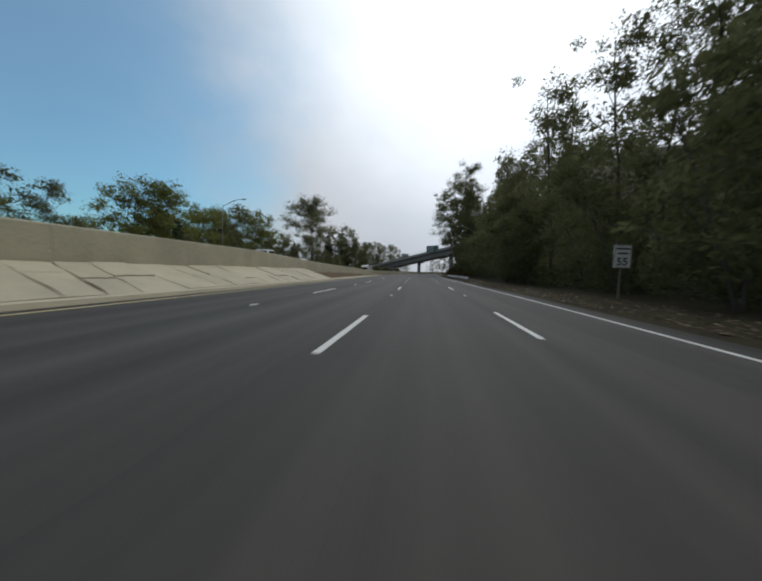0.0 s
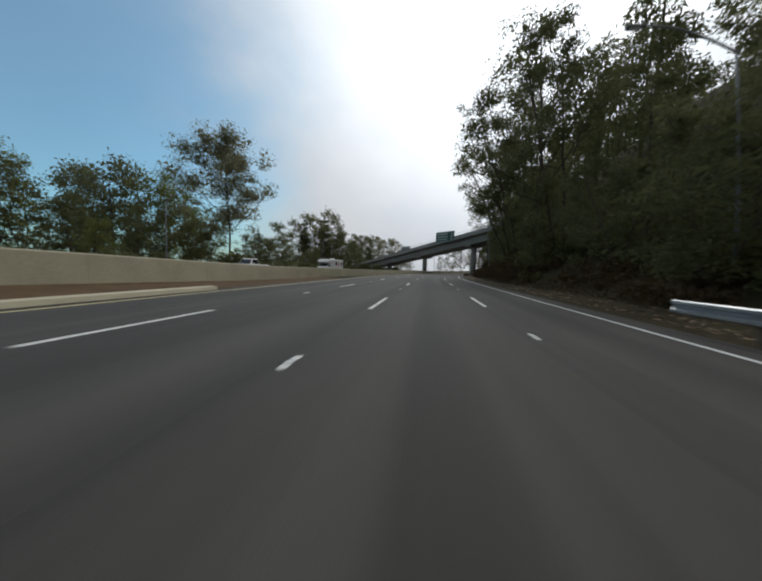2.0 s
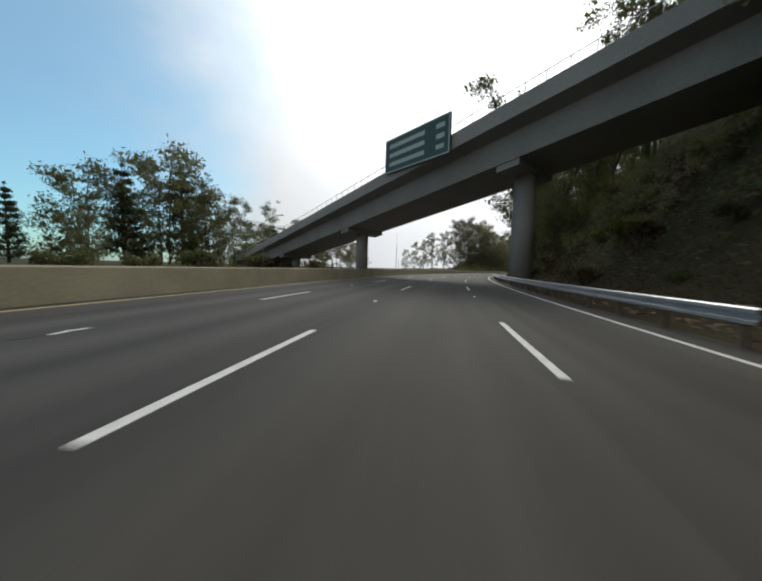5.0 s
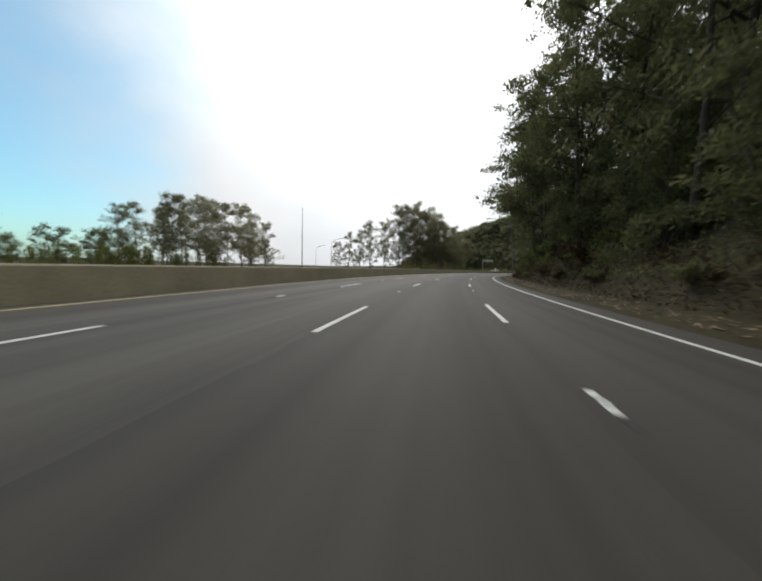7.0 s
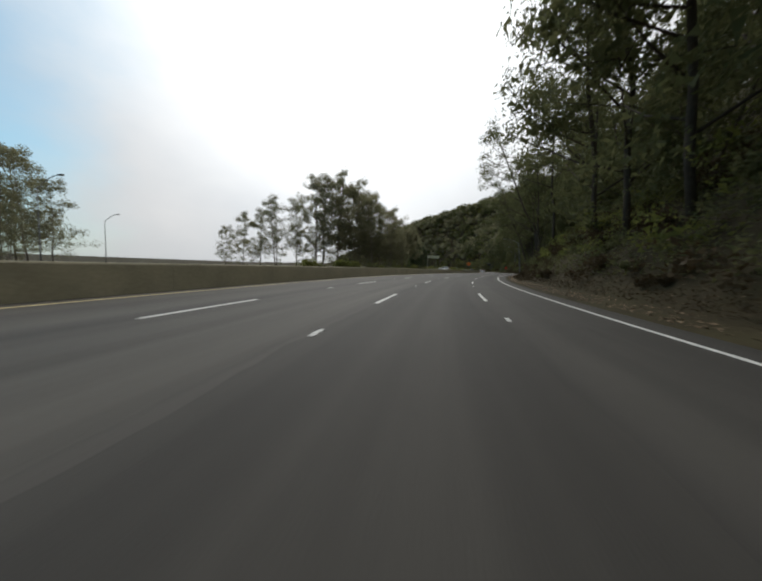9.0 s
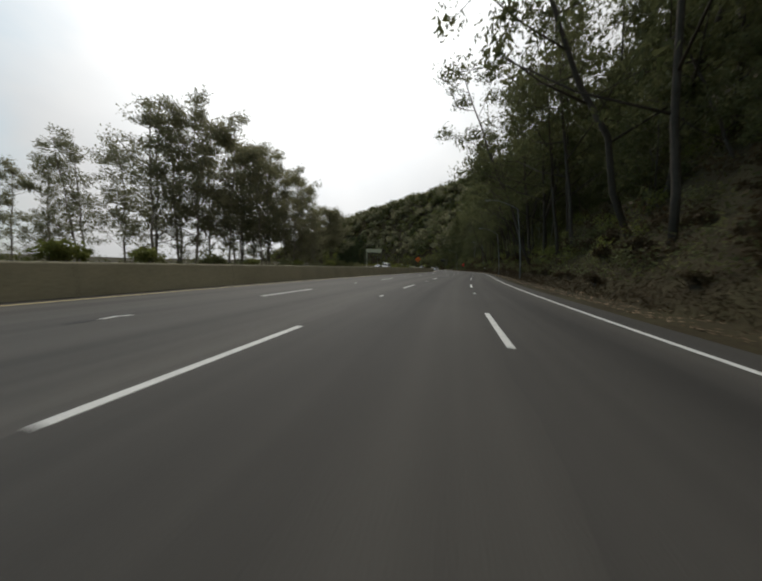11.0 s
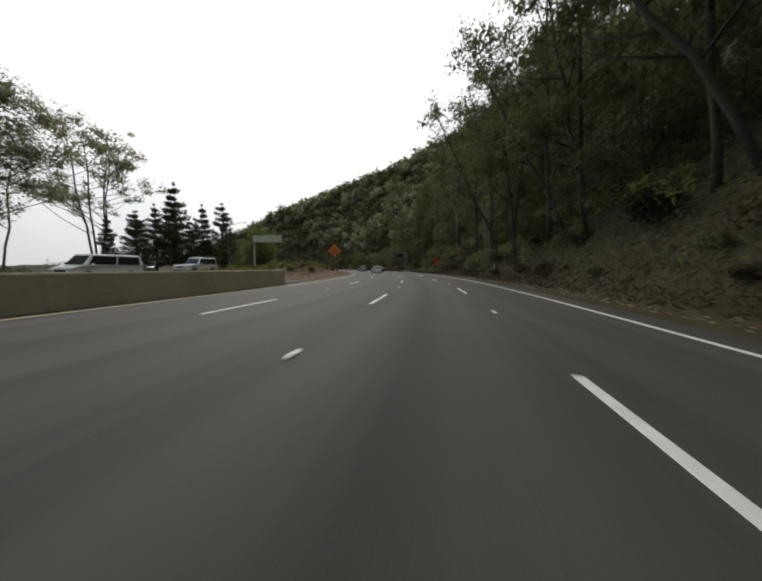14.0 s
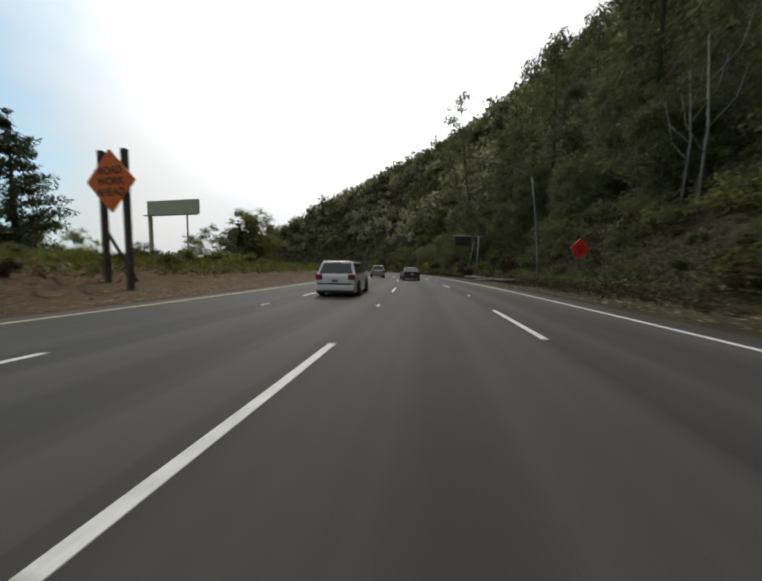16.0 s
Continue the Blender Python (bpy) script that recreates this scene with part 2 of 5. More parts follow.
def leaf(name, a, b, see=0.35, spread=0.5):
    """Leaves: matt, a little light passes through, each blade its own tone."""
    m = bpy.data.materials.new(name)
    m.use_nodes = True
    n, l = m.node_tree.nodes, m.node_tree.links
    p = n["Principled BSDF"]
    p.inputs["Roughness"].default_value, p.inputs["Specular IOR Level"].default_value = 0.7, 0.10
    g, oi = n.new("ShaderNodeNewGeometry"), n.new("ShaderNodeObjectInfo")
    ad = n.new("ShaderNodeMath")
    ad.operation = "MULTIPLY_ADD"
    ad.inputs[1].default_value = spread
    sc = n.new("ShaderNodeMath")
    sc.operation = "MULTIPLY"
    sc.inputs[1].default_value = 1 - spread
    mx = n.new("ShaderNodeMix")
    mx.data_type = "RGBA"
    mx.inputs["A"].default_value, mx.inputs["B"].default_value = (*a, 1), (*b, 1)
    tr, ms = n.new("ShaderNodeBsdfTranslucent"), n.new("ShaderNodeMixShader")
    ms.inputs["Fac"].default_value = see
    l.new(g.outputs["Random Per Island"], sc.inputs[0])
    l.new(oi.outputs["Random"], ad.inputs[0])
    l.new(sc.outputs[0], ad.inputs[2])
    l.new(ad.outputs[0], mx.inputs["Factor"])
    l.new(mx.outputs["Result"], p.inputs["Base Color"])
    l.new(mx.outputs["Result"], tr.inputs["Color"])
    l.new(p.outputs["BSDF"], ms.inputs[1])
    l.new(tr.outputs["BSDF"], ms.inputs[2])
    l.new(ms.outputs["Shader"], n["Material Output"].inputs["Surface"])
    return m


M_LEAF = leaf("eucalyptus_leaf", (0.078, 0.088, 0.036), (0.185, 0.185, 0.085), 0.5)
M_LEAF2 = leaf("green_leaf", (0.105, 0.122, 0.030), (0.24, 0.245, 0.078), 0.55)
# brighter eucalyptus leaf: light on the groves and far haze put into the colour
M_LEAF3 = leaf("lit_hazy_olive_leaf", (0.135, 0.138, 0.078), (0.30, 0.285, 0.17), 0.6)
M_PINE = leaf("pine_needles", (0.045, 0.062, 0.032), (0.085, 0.105, 0.052), 0.25)
M_DRY = leaf("dry_scrub", (0.040, 0.028, 0.014), (0.100, 0.070, 0.036), 0.2)
M_GRASS = leaf("roadside_grass", (0.07, 0.10, 0.018), (0.20, 0.20, 0.05), 0.3, 0.2)
M_LITTER = leaf("leaf_litter", (0.10, 0.066, 0.040), (0.40, 0.29, 0.19), 0.0, 0.0)
M_BARK = mat("pale_bark", (0.075, 0.060, 0.046), 0.9, vary=0.4, scale=1.0, fine=9, bump=0.5, spread=0.3, spec=0.15)
M_BARKP = mat("light_bark", (0.20, 0.175, 0.14), 0.9, vary=0.35, scale=1.0, fine=9, bump=0.4, spread=0.3, spec=0.15)
M_BARKD = mat("dark_bark", (0.09, 0.07, 0.055), 0.9, vary=0.35, scale=1.0, fine=9, bump=0.5, spread=0.3)
M_STEEL = mat("galvanised_steel", (0.42, 0.43, 0.44), 0.45, 0.85, vary=0.15, scale=2, fine=20)


# ---------------------------------------------------------------- building help
def mesh(name, verts, faces, material, smooth=False):
    me = bpy.data.meshes.new(name)
    me.from_pydata([tuple(v) for v in verts], [], [tuple(f) for f in faces])
    me.materials.append(material)
    if smooth:
        me.shade_smooth()
    return me


def thing(name, label, category, group="", kind="", m=None):
    ob = tagged(new(name), label, category, group, kind)
    if m is not None:
        ob.matrix_world = m
    return ob


def part(name, data, material, parent, label=""):
    """Links a mesh, or a bmesh, as one object under a thing or part."""
    if isinstance(data, bmesh.types.BMesh):
        me = bpy.data.meshes.new(name)
        data.to_mesh(me)
        data.free()
        me.materials.append(material)
        data = me
    ob = new(name, data)
    ob.parent = parent
    return tagged(ob, label)


def box_bm(bm, cx, cy, cz, sx, sy, sz, bevel=0.0, m=None):
    r = bmesh.ops.create_cube(bm, size=1.0)
    vs = r["verts"]
    bmesh.ops.transform(bm, matrix=(m or Matrix()) @ Matrix.Translation((cx, cy, cz)) @ Matrix.Diagonal((sx, sy, sz, 1)), verts=vs)
    if bevel:
        es = list({e for v in vs for e in v.link_edges})
        bmesh.ops.bevel(bm, geom=es, offset=bevel, segments=1, affect="EDGES", profile=0.5)
    return bm


def box(cx, cy, cz, sx, sy, sz, bevel=0.0):
    return box_bm(bmesh.new(), cx, cy, cz, sx, sy, sz, bevel)


def tube_into(V, F, pts, radii, n=7):
    """A tapering round tube through pts, added to lists of corners and faces."""
    base = len(V)
    pts = [Vector(p) for p in pts]
    for i, p in enumerate(pts):
        d = (pts[min(i + 1, len(pts) - 1)] - pts[max(i - 1, 0)]).normalized()
        a = d.orthogonal().normalized()
        b = d.cross(a)
        for j in range(n):
            q = 2 * math.pi * j / n
            V.append(p + (a * math.cos(q) + b * math.sin(q)) * radii[i])
    for i in range(len(pts) - 1):
        for j in range(n):
            F.append((base + i * n + j, base + i * n + (j + 1) % n, base + (i + 1) * n + (j + 1) % n, base + (i + 1) * n + j))
    F.append(tuple(base + (len(pts) - 1) * n + j for j in range(n)))
    F.append(tuple(base + j for j in reversed(range(n))))


def tube(name, pts, radii, material, n=8):
    V, F = [], []
    tube_into(V, F, pts, radii, n)
    return mesh(name, V, F, material, True)


def sweep(name, s0, s1, profile, material, step=4.0, closed=False, smooth=False):
    """A profile of (u, z) carried along the road; profile may be a function of s."""
    ss = np.linspace(s0, s1, max(2, int(round((s1 - s0) / step)) + 1))
    V, F = [], []
    for s in ss:
        pr = profile(s) if callable(profile) else profile
        V += [at(s, u, z) for u, z in pr]
    k = len(V) // len(ss)
    for i in range(len(ss) - 1):
        for j in range(k if closed else k - 1):
            a, b = i * k + j, i * k + (j + 1) % k
            F.append((a, b, b + k, a + k))
    if closed:
        F.append(tuple(range(k))[::-1])
        F.append(tuple((len(ss) - 1) * k + j for j in range(k)))
    me = mesh(name, V, F, material, smooth)
    if not closed:
        lay = me.uv_layers.new(name="along")
        pr = [profile(s) if callable(profile) else profile for s in ss]
        for lp in me.loops:
            i, j = divmod(lp.vertex_index, k)
            lay.data[lp.index].uv = (pr[i][j][0] * 0.1, ss[i] * 0.1)
    return me


def swept(name, label, category, *a, kind="structure", **k):
    return tagged(new(name, sweep(name, *a, **k)), label, category, "", kind)


# ---------------------------------------------------------------- ground
def wall_top(s):
    return float(np.interp(s, [0, 18, 33, 47, 72, 95, 390], [2.42, 2.40, 1.90, 1.65, 1.12, 1.0, 1.0]))


def wall_u(s):
    return float(np.interp(s, [60, 76, 97, 110, 370, 390], [-11.3, -11.3, -8.4, -7.95, -7.95, -7.8]))


def ground_z(s, u):
    """Height of the land by the road."""
    n = noise.fractal(Vector((s * 0.03, u * 0.06, 3.0)), 1.0, 2.0, 4)
    if u > 7.6:
        foot = float(np.interp(s, [0, 30, 80, 100, 430, 450, 475, 700], [14.0, 13.0, 10.0, 9.6, 9.6, 14.0, 12.0, 11.0]))
        k = float(np.interp(s, [0, 60, 90, 200, 330, 430, 520, 620, 700, 800], [0.28, 0.34, 0.9, 1.05, 1.05, 1.0, 1.25, 1.4, 1.2, 0.8]))
        top = float(np.interp(s, [60, 140, 300, 480, 560, 600, 640, 670, 700, 730, 790], [18, 40, 60, 76, 70, 60, 48, 32, 12, 2, 0]))
        d = u - foot
        z = -0.04 + 0.10 * min(1, (u - 7.6) / 2.0)
        if d > 0:
            z += k * (d - 1.2 * (1 - math.exp(-d / 1.2)))
            z = z if z < top else top + min(16, top * 0.4) * (1 - math.exp(-(z - top) / 30))
            z += n * min(2.4, 0.35 * d)
        return z
    if u > -8.0:
        return -0.12
    left = wall_top(s) - 0.95 if s < 395 else 0.05
    if s < 80:
        w = wall_u(s)
        if u > w:
            t = (u + 7.9) / (w + 7.9)
            return float(np.interp(s, [24, 31, 45, 70], [0.95, 0.75, 0.55, 0.0])) * min(1, max(0, t)) - 0.02
    if s > 388:
        t = min(1, (s - 388) / 12)
        d = -u - 8.0
        berm = float(np.interp(d, [0, 2.0, 4.5, 7, 12, 16, 22], [0.0, 0.14, 0.75, 1.45, 1.85, 1.2, 0.3]))
        left = left * (1 - t) + t * (berm * float(np.interp(s, [395, 412, 430, 600], [0.25, 0.4, 1.0, 1.0])) + 0.1 * n * min(1, d / 3))
    far = float(np.interp(-u, [36, 60, 130], [0, 0.5, -2.2])) if s < 200 else float(np.interp(-u, [32, 70, 130], [0, -1.5, -2.2]))
    return left - 0.04 + far + n * float(np.interp(-u, [30, 50], [0, 0.5]))


_us = [-130, -110, -92, -78, -66, -56, -48, -42, -37, -33, -30, -24, -18, -15, -13, -11.6, -11.0, -10.2, -9.3, -8.6, -8.01, -7.99, -4, 0, 4, 7.3, 7.6, 8.2, 9.0, 9.6, 10.2, 10.8, 11.4, 12.3, 13.3, 14.5, 16, 18, 20.5, 23.5, 27, 31, 36, 42, 50, 60, 72, 86, 102, 120]
_ss = np.arange(-60, 801, 3.0)
_V, _F = [], []
for _s in _ss:
    for _u in _us:
        _V.append(at(_s, _u, ground_z(_s, _u)))
_n = len(_us)
for _i in range(len(_ss) - 1):
    for _j in range(_n - 1):
        _a = _i * _n + _j
        _F.append((_a, _a + 1, _a + _n + 1, _a + _n))
_b = len(_V)
_V += [(-4500, -4500, -2.6), (4500, -4500, -2.6), (4500, 4500, -2.6), (-4500, 4500, -2.6)]
_F.append((_b, _b + 1, _b + 2, _b + 3))
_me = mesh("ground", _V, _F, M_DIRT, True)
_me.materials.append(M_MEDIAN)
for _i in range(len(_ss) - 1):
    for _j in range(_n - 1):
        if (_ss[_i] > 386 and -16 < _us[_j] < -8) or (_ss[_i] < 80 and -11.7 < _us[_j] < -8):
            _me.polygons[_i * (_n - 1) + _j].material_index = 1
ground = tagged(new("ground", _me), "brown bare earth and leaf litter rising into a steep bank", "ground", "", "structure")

# ---------------------------------------------------------------- road
road = swept("road", "dark grey worn asphalt freeway with four lanes", "road", -60, 800, [(-7.93, -0.10), (-7.92, 0.0), (-3.7, 0.0), (0.0, 0.0), (3.7, 0.0), (7.4, 0.0), (7.7, -0.10)], M_ASPHALT, 3.0)
road_far = swept("opposite_road", "grey asphalt carriageway beyond the median barrier", "road", -60, 395, lambda s: [(-28.5, wall_top(s) - 1.02), (-28.3, wall_top(s) - 0.93), (-13.0, wall_top(s) - 0.93), (wall_u(s) - 0.35, wall_top(s) - 0.93)], M_ASPHALT, 4.0)


def far_z(s):
    return float(np.interp(s, [395, 404, 445, 470], [0.07, 0.35, 0.35, 0.07]))


road_far2 = swept("opposite_road", "grey asphalt carriageway beyond the dirt median", "road", 395, 640, lambda s: [(-40, far_z(s) - 0.07), (-39.8, far_z(s)), (-24.2, far_z(s)), (-24.0, far_z(s) - 0.07)], M_ASPHALT, 4.0)

for _u, _m, _l, _n in ((6.51, M_PAINT, "solid white painted edge line", "edge_line"), (-7.07, M_YELLOW, "solid yellow painted edge line", "edge_line")):
    swept(_n, _l, "road marking", -60, 700, [(_u - 0.065, 0.002), (_u - 0.055, 0.006), (_u + 0.055, 0.006), (_u + 0.065, 0.002)], _m, 3.0)


def dash_mesh(s, u, length=3.66, w=0.06):
    V, F = [], []
    n = 4
    for i in range(n + 1):
        V += [at(s + length * i / n, u + du, z) for du, z in ((-w - 0.004, 0.001), (-w, 0.006), (w, 0.006), (w + 0.004, 0.001))]
    for i in range(n):
        for j in range(3):
            a = i * 4 + j
            F.append((a, a + 1, a + 5, a + 4))
    return mesh("lane_dash", V, F, M_PAINT)


LINES = ((-3.66, [-1, 5.4, 46, 76, 90, 162, 175, 194, 222, 292.6, 306, 312, 336.5, 354, 396, 409.6, 424], [9.66, 9.6, 9.2, 9.0, 7.4, 7.6, 10.2, 11.3, 10.6, 7.6, 8.2, 10.5, 10.2, 11.6, 11.5, 13.4, 11.6]),
         (0.0, [0], [0.0]),
         (3.66, [0, 60, 73, 88, 178, 205, 219.4, 234, 300, 311, 341, 358, 400, 415, 440], [1.95, 2.2, 2.9, 2.1, 2.2, 2.5, 5.0, 2.7, 3.5, 3.8, 4.7, 5.2, 4.7, 4.6, 4.6]))
DASH, MARKS = [], []
for _u, _xs, _ph in LINES:
    for _k in range(-4, 44):
        _s = _k * 14.63
        _s += float(np.interp(_s, _xs, _ph))
        DASH.append((_s, _u))
        _b = _k * 14.63
        if _u > 1:
            _b += float(np.interp(_b, [20, 180, 230, 336, 350, 420], [11.8, 12.6, 12.9, 13.8, 13.5, 13.2]))
        elif _u > -1:
            _b += float(np.interp(_b, [24, 53, 66, 95, 229, 340, 356, 418], [9.9, 9.1, 9.3, 8.0, 10.0, 9.5, 8.7, 8.5]))
        else:
            _b = _s + 9.3
        MARKS.append((_b, _u + (float(np.interp(_b, [300, 345, 385, 410], [0, 0.18, 0.2, 0])) if _u == 0 else 0)))
for _s, _u in DASH:
    if _u > 1:
        _u = float(np.interp(_s, [385, 395, 402, 415, 430, 450], [3.66, 3.42, 3.22, 3.48, 3.5, 3.6]))
    _o = new("lane_dash", dash_mesh(_s, _u))
    _o.parent = road


def ragged(s, u, length, wide, z, r, material, name):
    """A worn flat patch with a broken outline, lying on the asphalt."""
    n = 14
    ring = []
    for i in range(n):
        q = 2 * math.pi * i / n
        f = 0.8 + 0.35 * r.random()
        a, b = math.copysign(abs(math.cos(q)) ** 0.6, math.cos(q)), math.copysign(abs(math.sin(q)) ** 0.6, math.sin(q))
        ring.append((s + a * length / 2 * f, u + b * wide / 2 * f))
    V = [at(p, q, z) for p, q in ring] + [at(p, q, z - 0.004) for p, q in ring]
    return mesh(name, V, [tuple(range(n))[::-1]] + [(i, (i + 1) % n, (i + 1) % n + n, i + n) for i in range(n)], material)


# ---------------------------------------------------------------- median barrier
def barrier_profile(s):
    u, t = wall_u(s), wall_top(s)
    b = float(np.interp(s, [0, 24, 31, 45, 70, 95], [1.0, 1.0, 0.45, 0.2, -0.1, -0.1]))
    return [(u + 0.20, b), (u + 0.08, t - 0.05), (u + 0.05, t), (u - 0.17, t), (u - 0.20, t - 0.05), (u - 0.34, min(b, t - 1.0))]


barrier = swept("median_barrier", "weathered beige concrete median barrier wall", "barrier", -60, 390, barrier_profile, M_CONC, 3.0, closed=True)

# ---------------------------------------------------------------- overpass
def on_bridge(d, off, z):
    """d metres along the overpass to the left from the right column, off to the far side."""
    return Vector(at(161.0, 8.5)) + _bd * d + _bn * off + Vector((0, 0, z))


_p1, _p2 = Vector(at(161.0, 8.5)), Vector(at(175.0, -12.8))
_bd = (_p2 - _p1).normalized()
_bn = Vector((-_bd.y, _bd.x, 0))
if _bn.y < 0:
    _bn = -_bn


def deck_top(d):
    return 13.4 - 0.137 * d


overpass = thing("overpass", "grey concrete box girder overpass crossing the freeway on round columns", "bridge")


def along_bridge(name, prof, d0, d1, material, parent, label=""):
    V, F = [], []
    ds = np.linspace(d0, d1, 24)
    for d in ds:
        V += [on_bridge(d, o, deck_top(d) + z) for o, z in prof]
    k = len(prof)
    for i in range(len(ds) - 1):
        for j in range(k):
            a, b = i * k + j, i * k + (j + 1) % k
            F.append((a, b, b + k, a + k))
    F.append(tuple(range(k))[::-1])
    F.append(tuple((len(ds) - 1) * k + j for j in range(k)))
    return part(name, mesh(name, V, F, material), material, parent, label)


along_bridge("girder", [(-3.4, -3.0), (3.4, -3.0), (3.8, -1.0), (5.2, -0.6), (5.2, -0.15), (-5.2, -0.15), (-5.2, -0.6), (-3.8, -1.0)], -45, 84, M_BRIDGE, overpass)
along_bridge("parapet", [(-5.2, -0.15), (-4.85, -0.15), (-4.95, 0.75), (-5.2, 0.75)], -45, 84, M_BRIDGE, overpass)
along_bridge("parapet", [(5.2, -0.15), (5.2, 0.75), (4.95, 0.75), (4.85, -0.15)], -45, 84, M_BRIDGE, overpass)
for _d in (0.0, 25.5, 51.0):
    _c = on_bridge(_d, 0, 0)
    part("column", tube("column", [_c + Vector((0, 0, -0.5)), _c + Vector((0, 0, deck_top(_d) - 2.9))], [0.95, 0.95], M_BRIDGE, 20), M_BRIDGE, overpass)
    _V, _F = [], []
    _q = [on_bridge(_d + a, o, deck_top(_d + a) + z) for o in (-3.3, 3.3) for a, z in ((-1.0, -3.55), (1.0, -3.55), (1.0, -2.95), (-1.0, -2.95))]
    _m = mesh("bent_cap", _q, [(0, 1, 2, 3), (7, 6, 5, 4), (0, 4, 5, 1), (1, 5, 6, 2), (2, 6, 7, 3), (3, 7, 4, 0)], M_BRIDGE)
    part("bent_cap", _m, None, overpass)
for _off in (-5.05, 5.05):
    _pts = [on_bridge(d, _off, deck_top(d) + 1.55) for d in np.linspace(-45, 84, 24)]
    part("top_rail", tube("top_rail", _pts, [0.04] * 24, M_STEEL, 6), None, overpass, "thin grey steel hand rail")
_post = tube("rail_post", [(0, 0, 0), (0, 0, 0.85)], [0.03, 0.03], M_STEEL, 5)
for _off in (-5.05, 5.05):
    for _d in np.arange(-44, 84, 1.5 if _off < 0 else 3.0):
        _o = part("rail_post", _post, None, overpass)
        _o.location = on_bridge(_d, _off, deck_top(_d) + 0.72)


# ---------------------------------------------------------------- trees
def leaves(centres, radii, per, size, rng, flat=0.75, droop=0.5, slim=2.6, core=13):
    """Many small leaf blades in clumps round a few broad inner sprays; corners and faces."""
    def blades(n_each, reach, power, length, ratio):
        C = np.repeat(np.array(centres), n_each, axis=0)
        R = np.repeat(np.array(radii), n_each)[:, None]
        n = len(C)
        d = rng.normal(size=(n, 3))
        d /= np.linalg.norm(d, axis=1)[:, None]
        if droop > 0:   # tufts are shallower below
            d[:, 2] = np.where(d[:, 2] < 0, d[:, 2] * 0.6, d[:, 2] * 1.15)
        P = C + d * R * reach * (rng.random((n, 1)) ** power) * np.array([1, 1, flat])
        a = rng.normal(size=(n, 3))
        a[:, 2] -= droop
        a /= np.linalg.norm(a, axis=1)[:, None]
        b = np.cross(a, rng.normal(size=(n, 3)))
        b /= np.linalg.norm(b, axis=1)[:, None]
        L = (length if length else R * 0.34) * (0.6 + 0.8 * rng.random((n, 1)))
        W = L / ratio
        return np.stack([P - a * L / 2 - b * W / 2, P - a * L / 2 + b * W / 2, P + a * L / 2], 1).reshape(-1, 3)
    V = blades(per, 1.0, 0.36, size, slim)
    if core:
        V = np.concatenate([V, blades(core, 0.65, 0.5, None, 1.7)])
    return V, np.arange(len(V)).reshape(-1, 3)


def fast_mesh(name, V, F, material):
    me = bpy.data.meshes.new(name)
    me.vertices.add(len(V))
    me.vertices.foreach_set("co", np.asarray(V, dtype=np.float32).ravel())
    me.loops.add(F.size)
    me.loops.foreach_set("vertex_index", F.ravel().astype(np.int32))
    me.polygons.add(len(F))
    me.polygons.foreach_set("loop_start", np.arange(0, F.size, F.shape[1], dtype=np.int32))
    me.update()
    me.validate()
    me.materials.append(material)
    return me


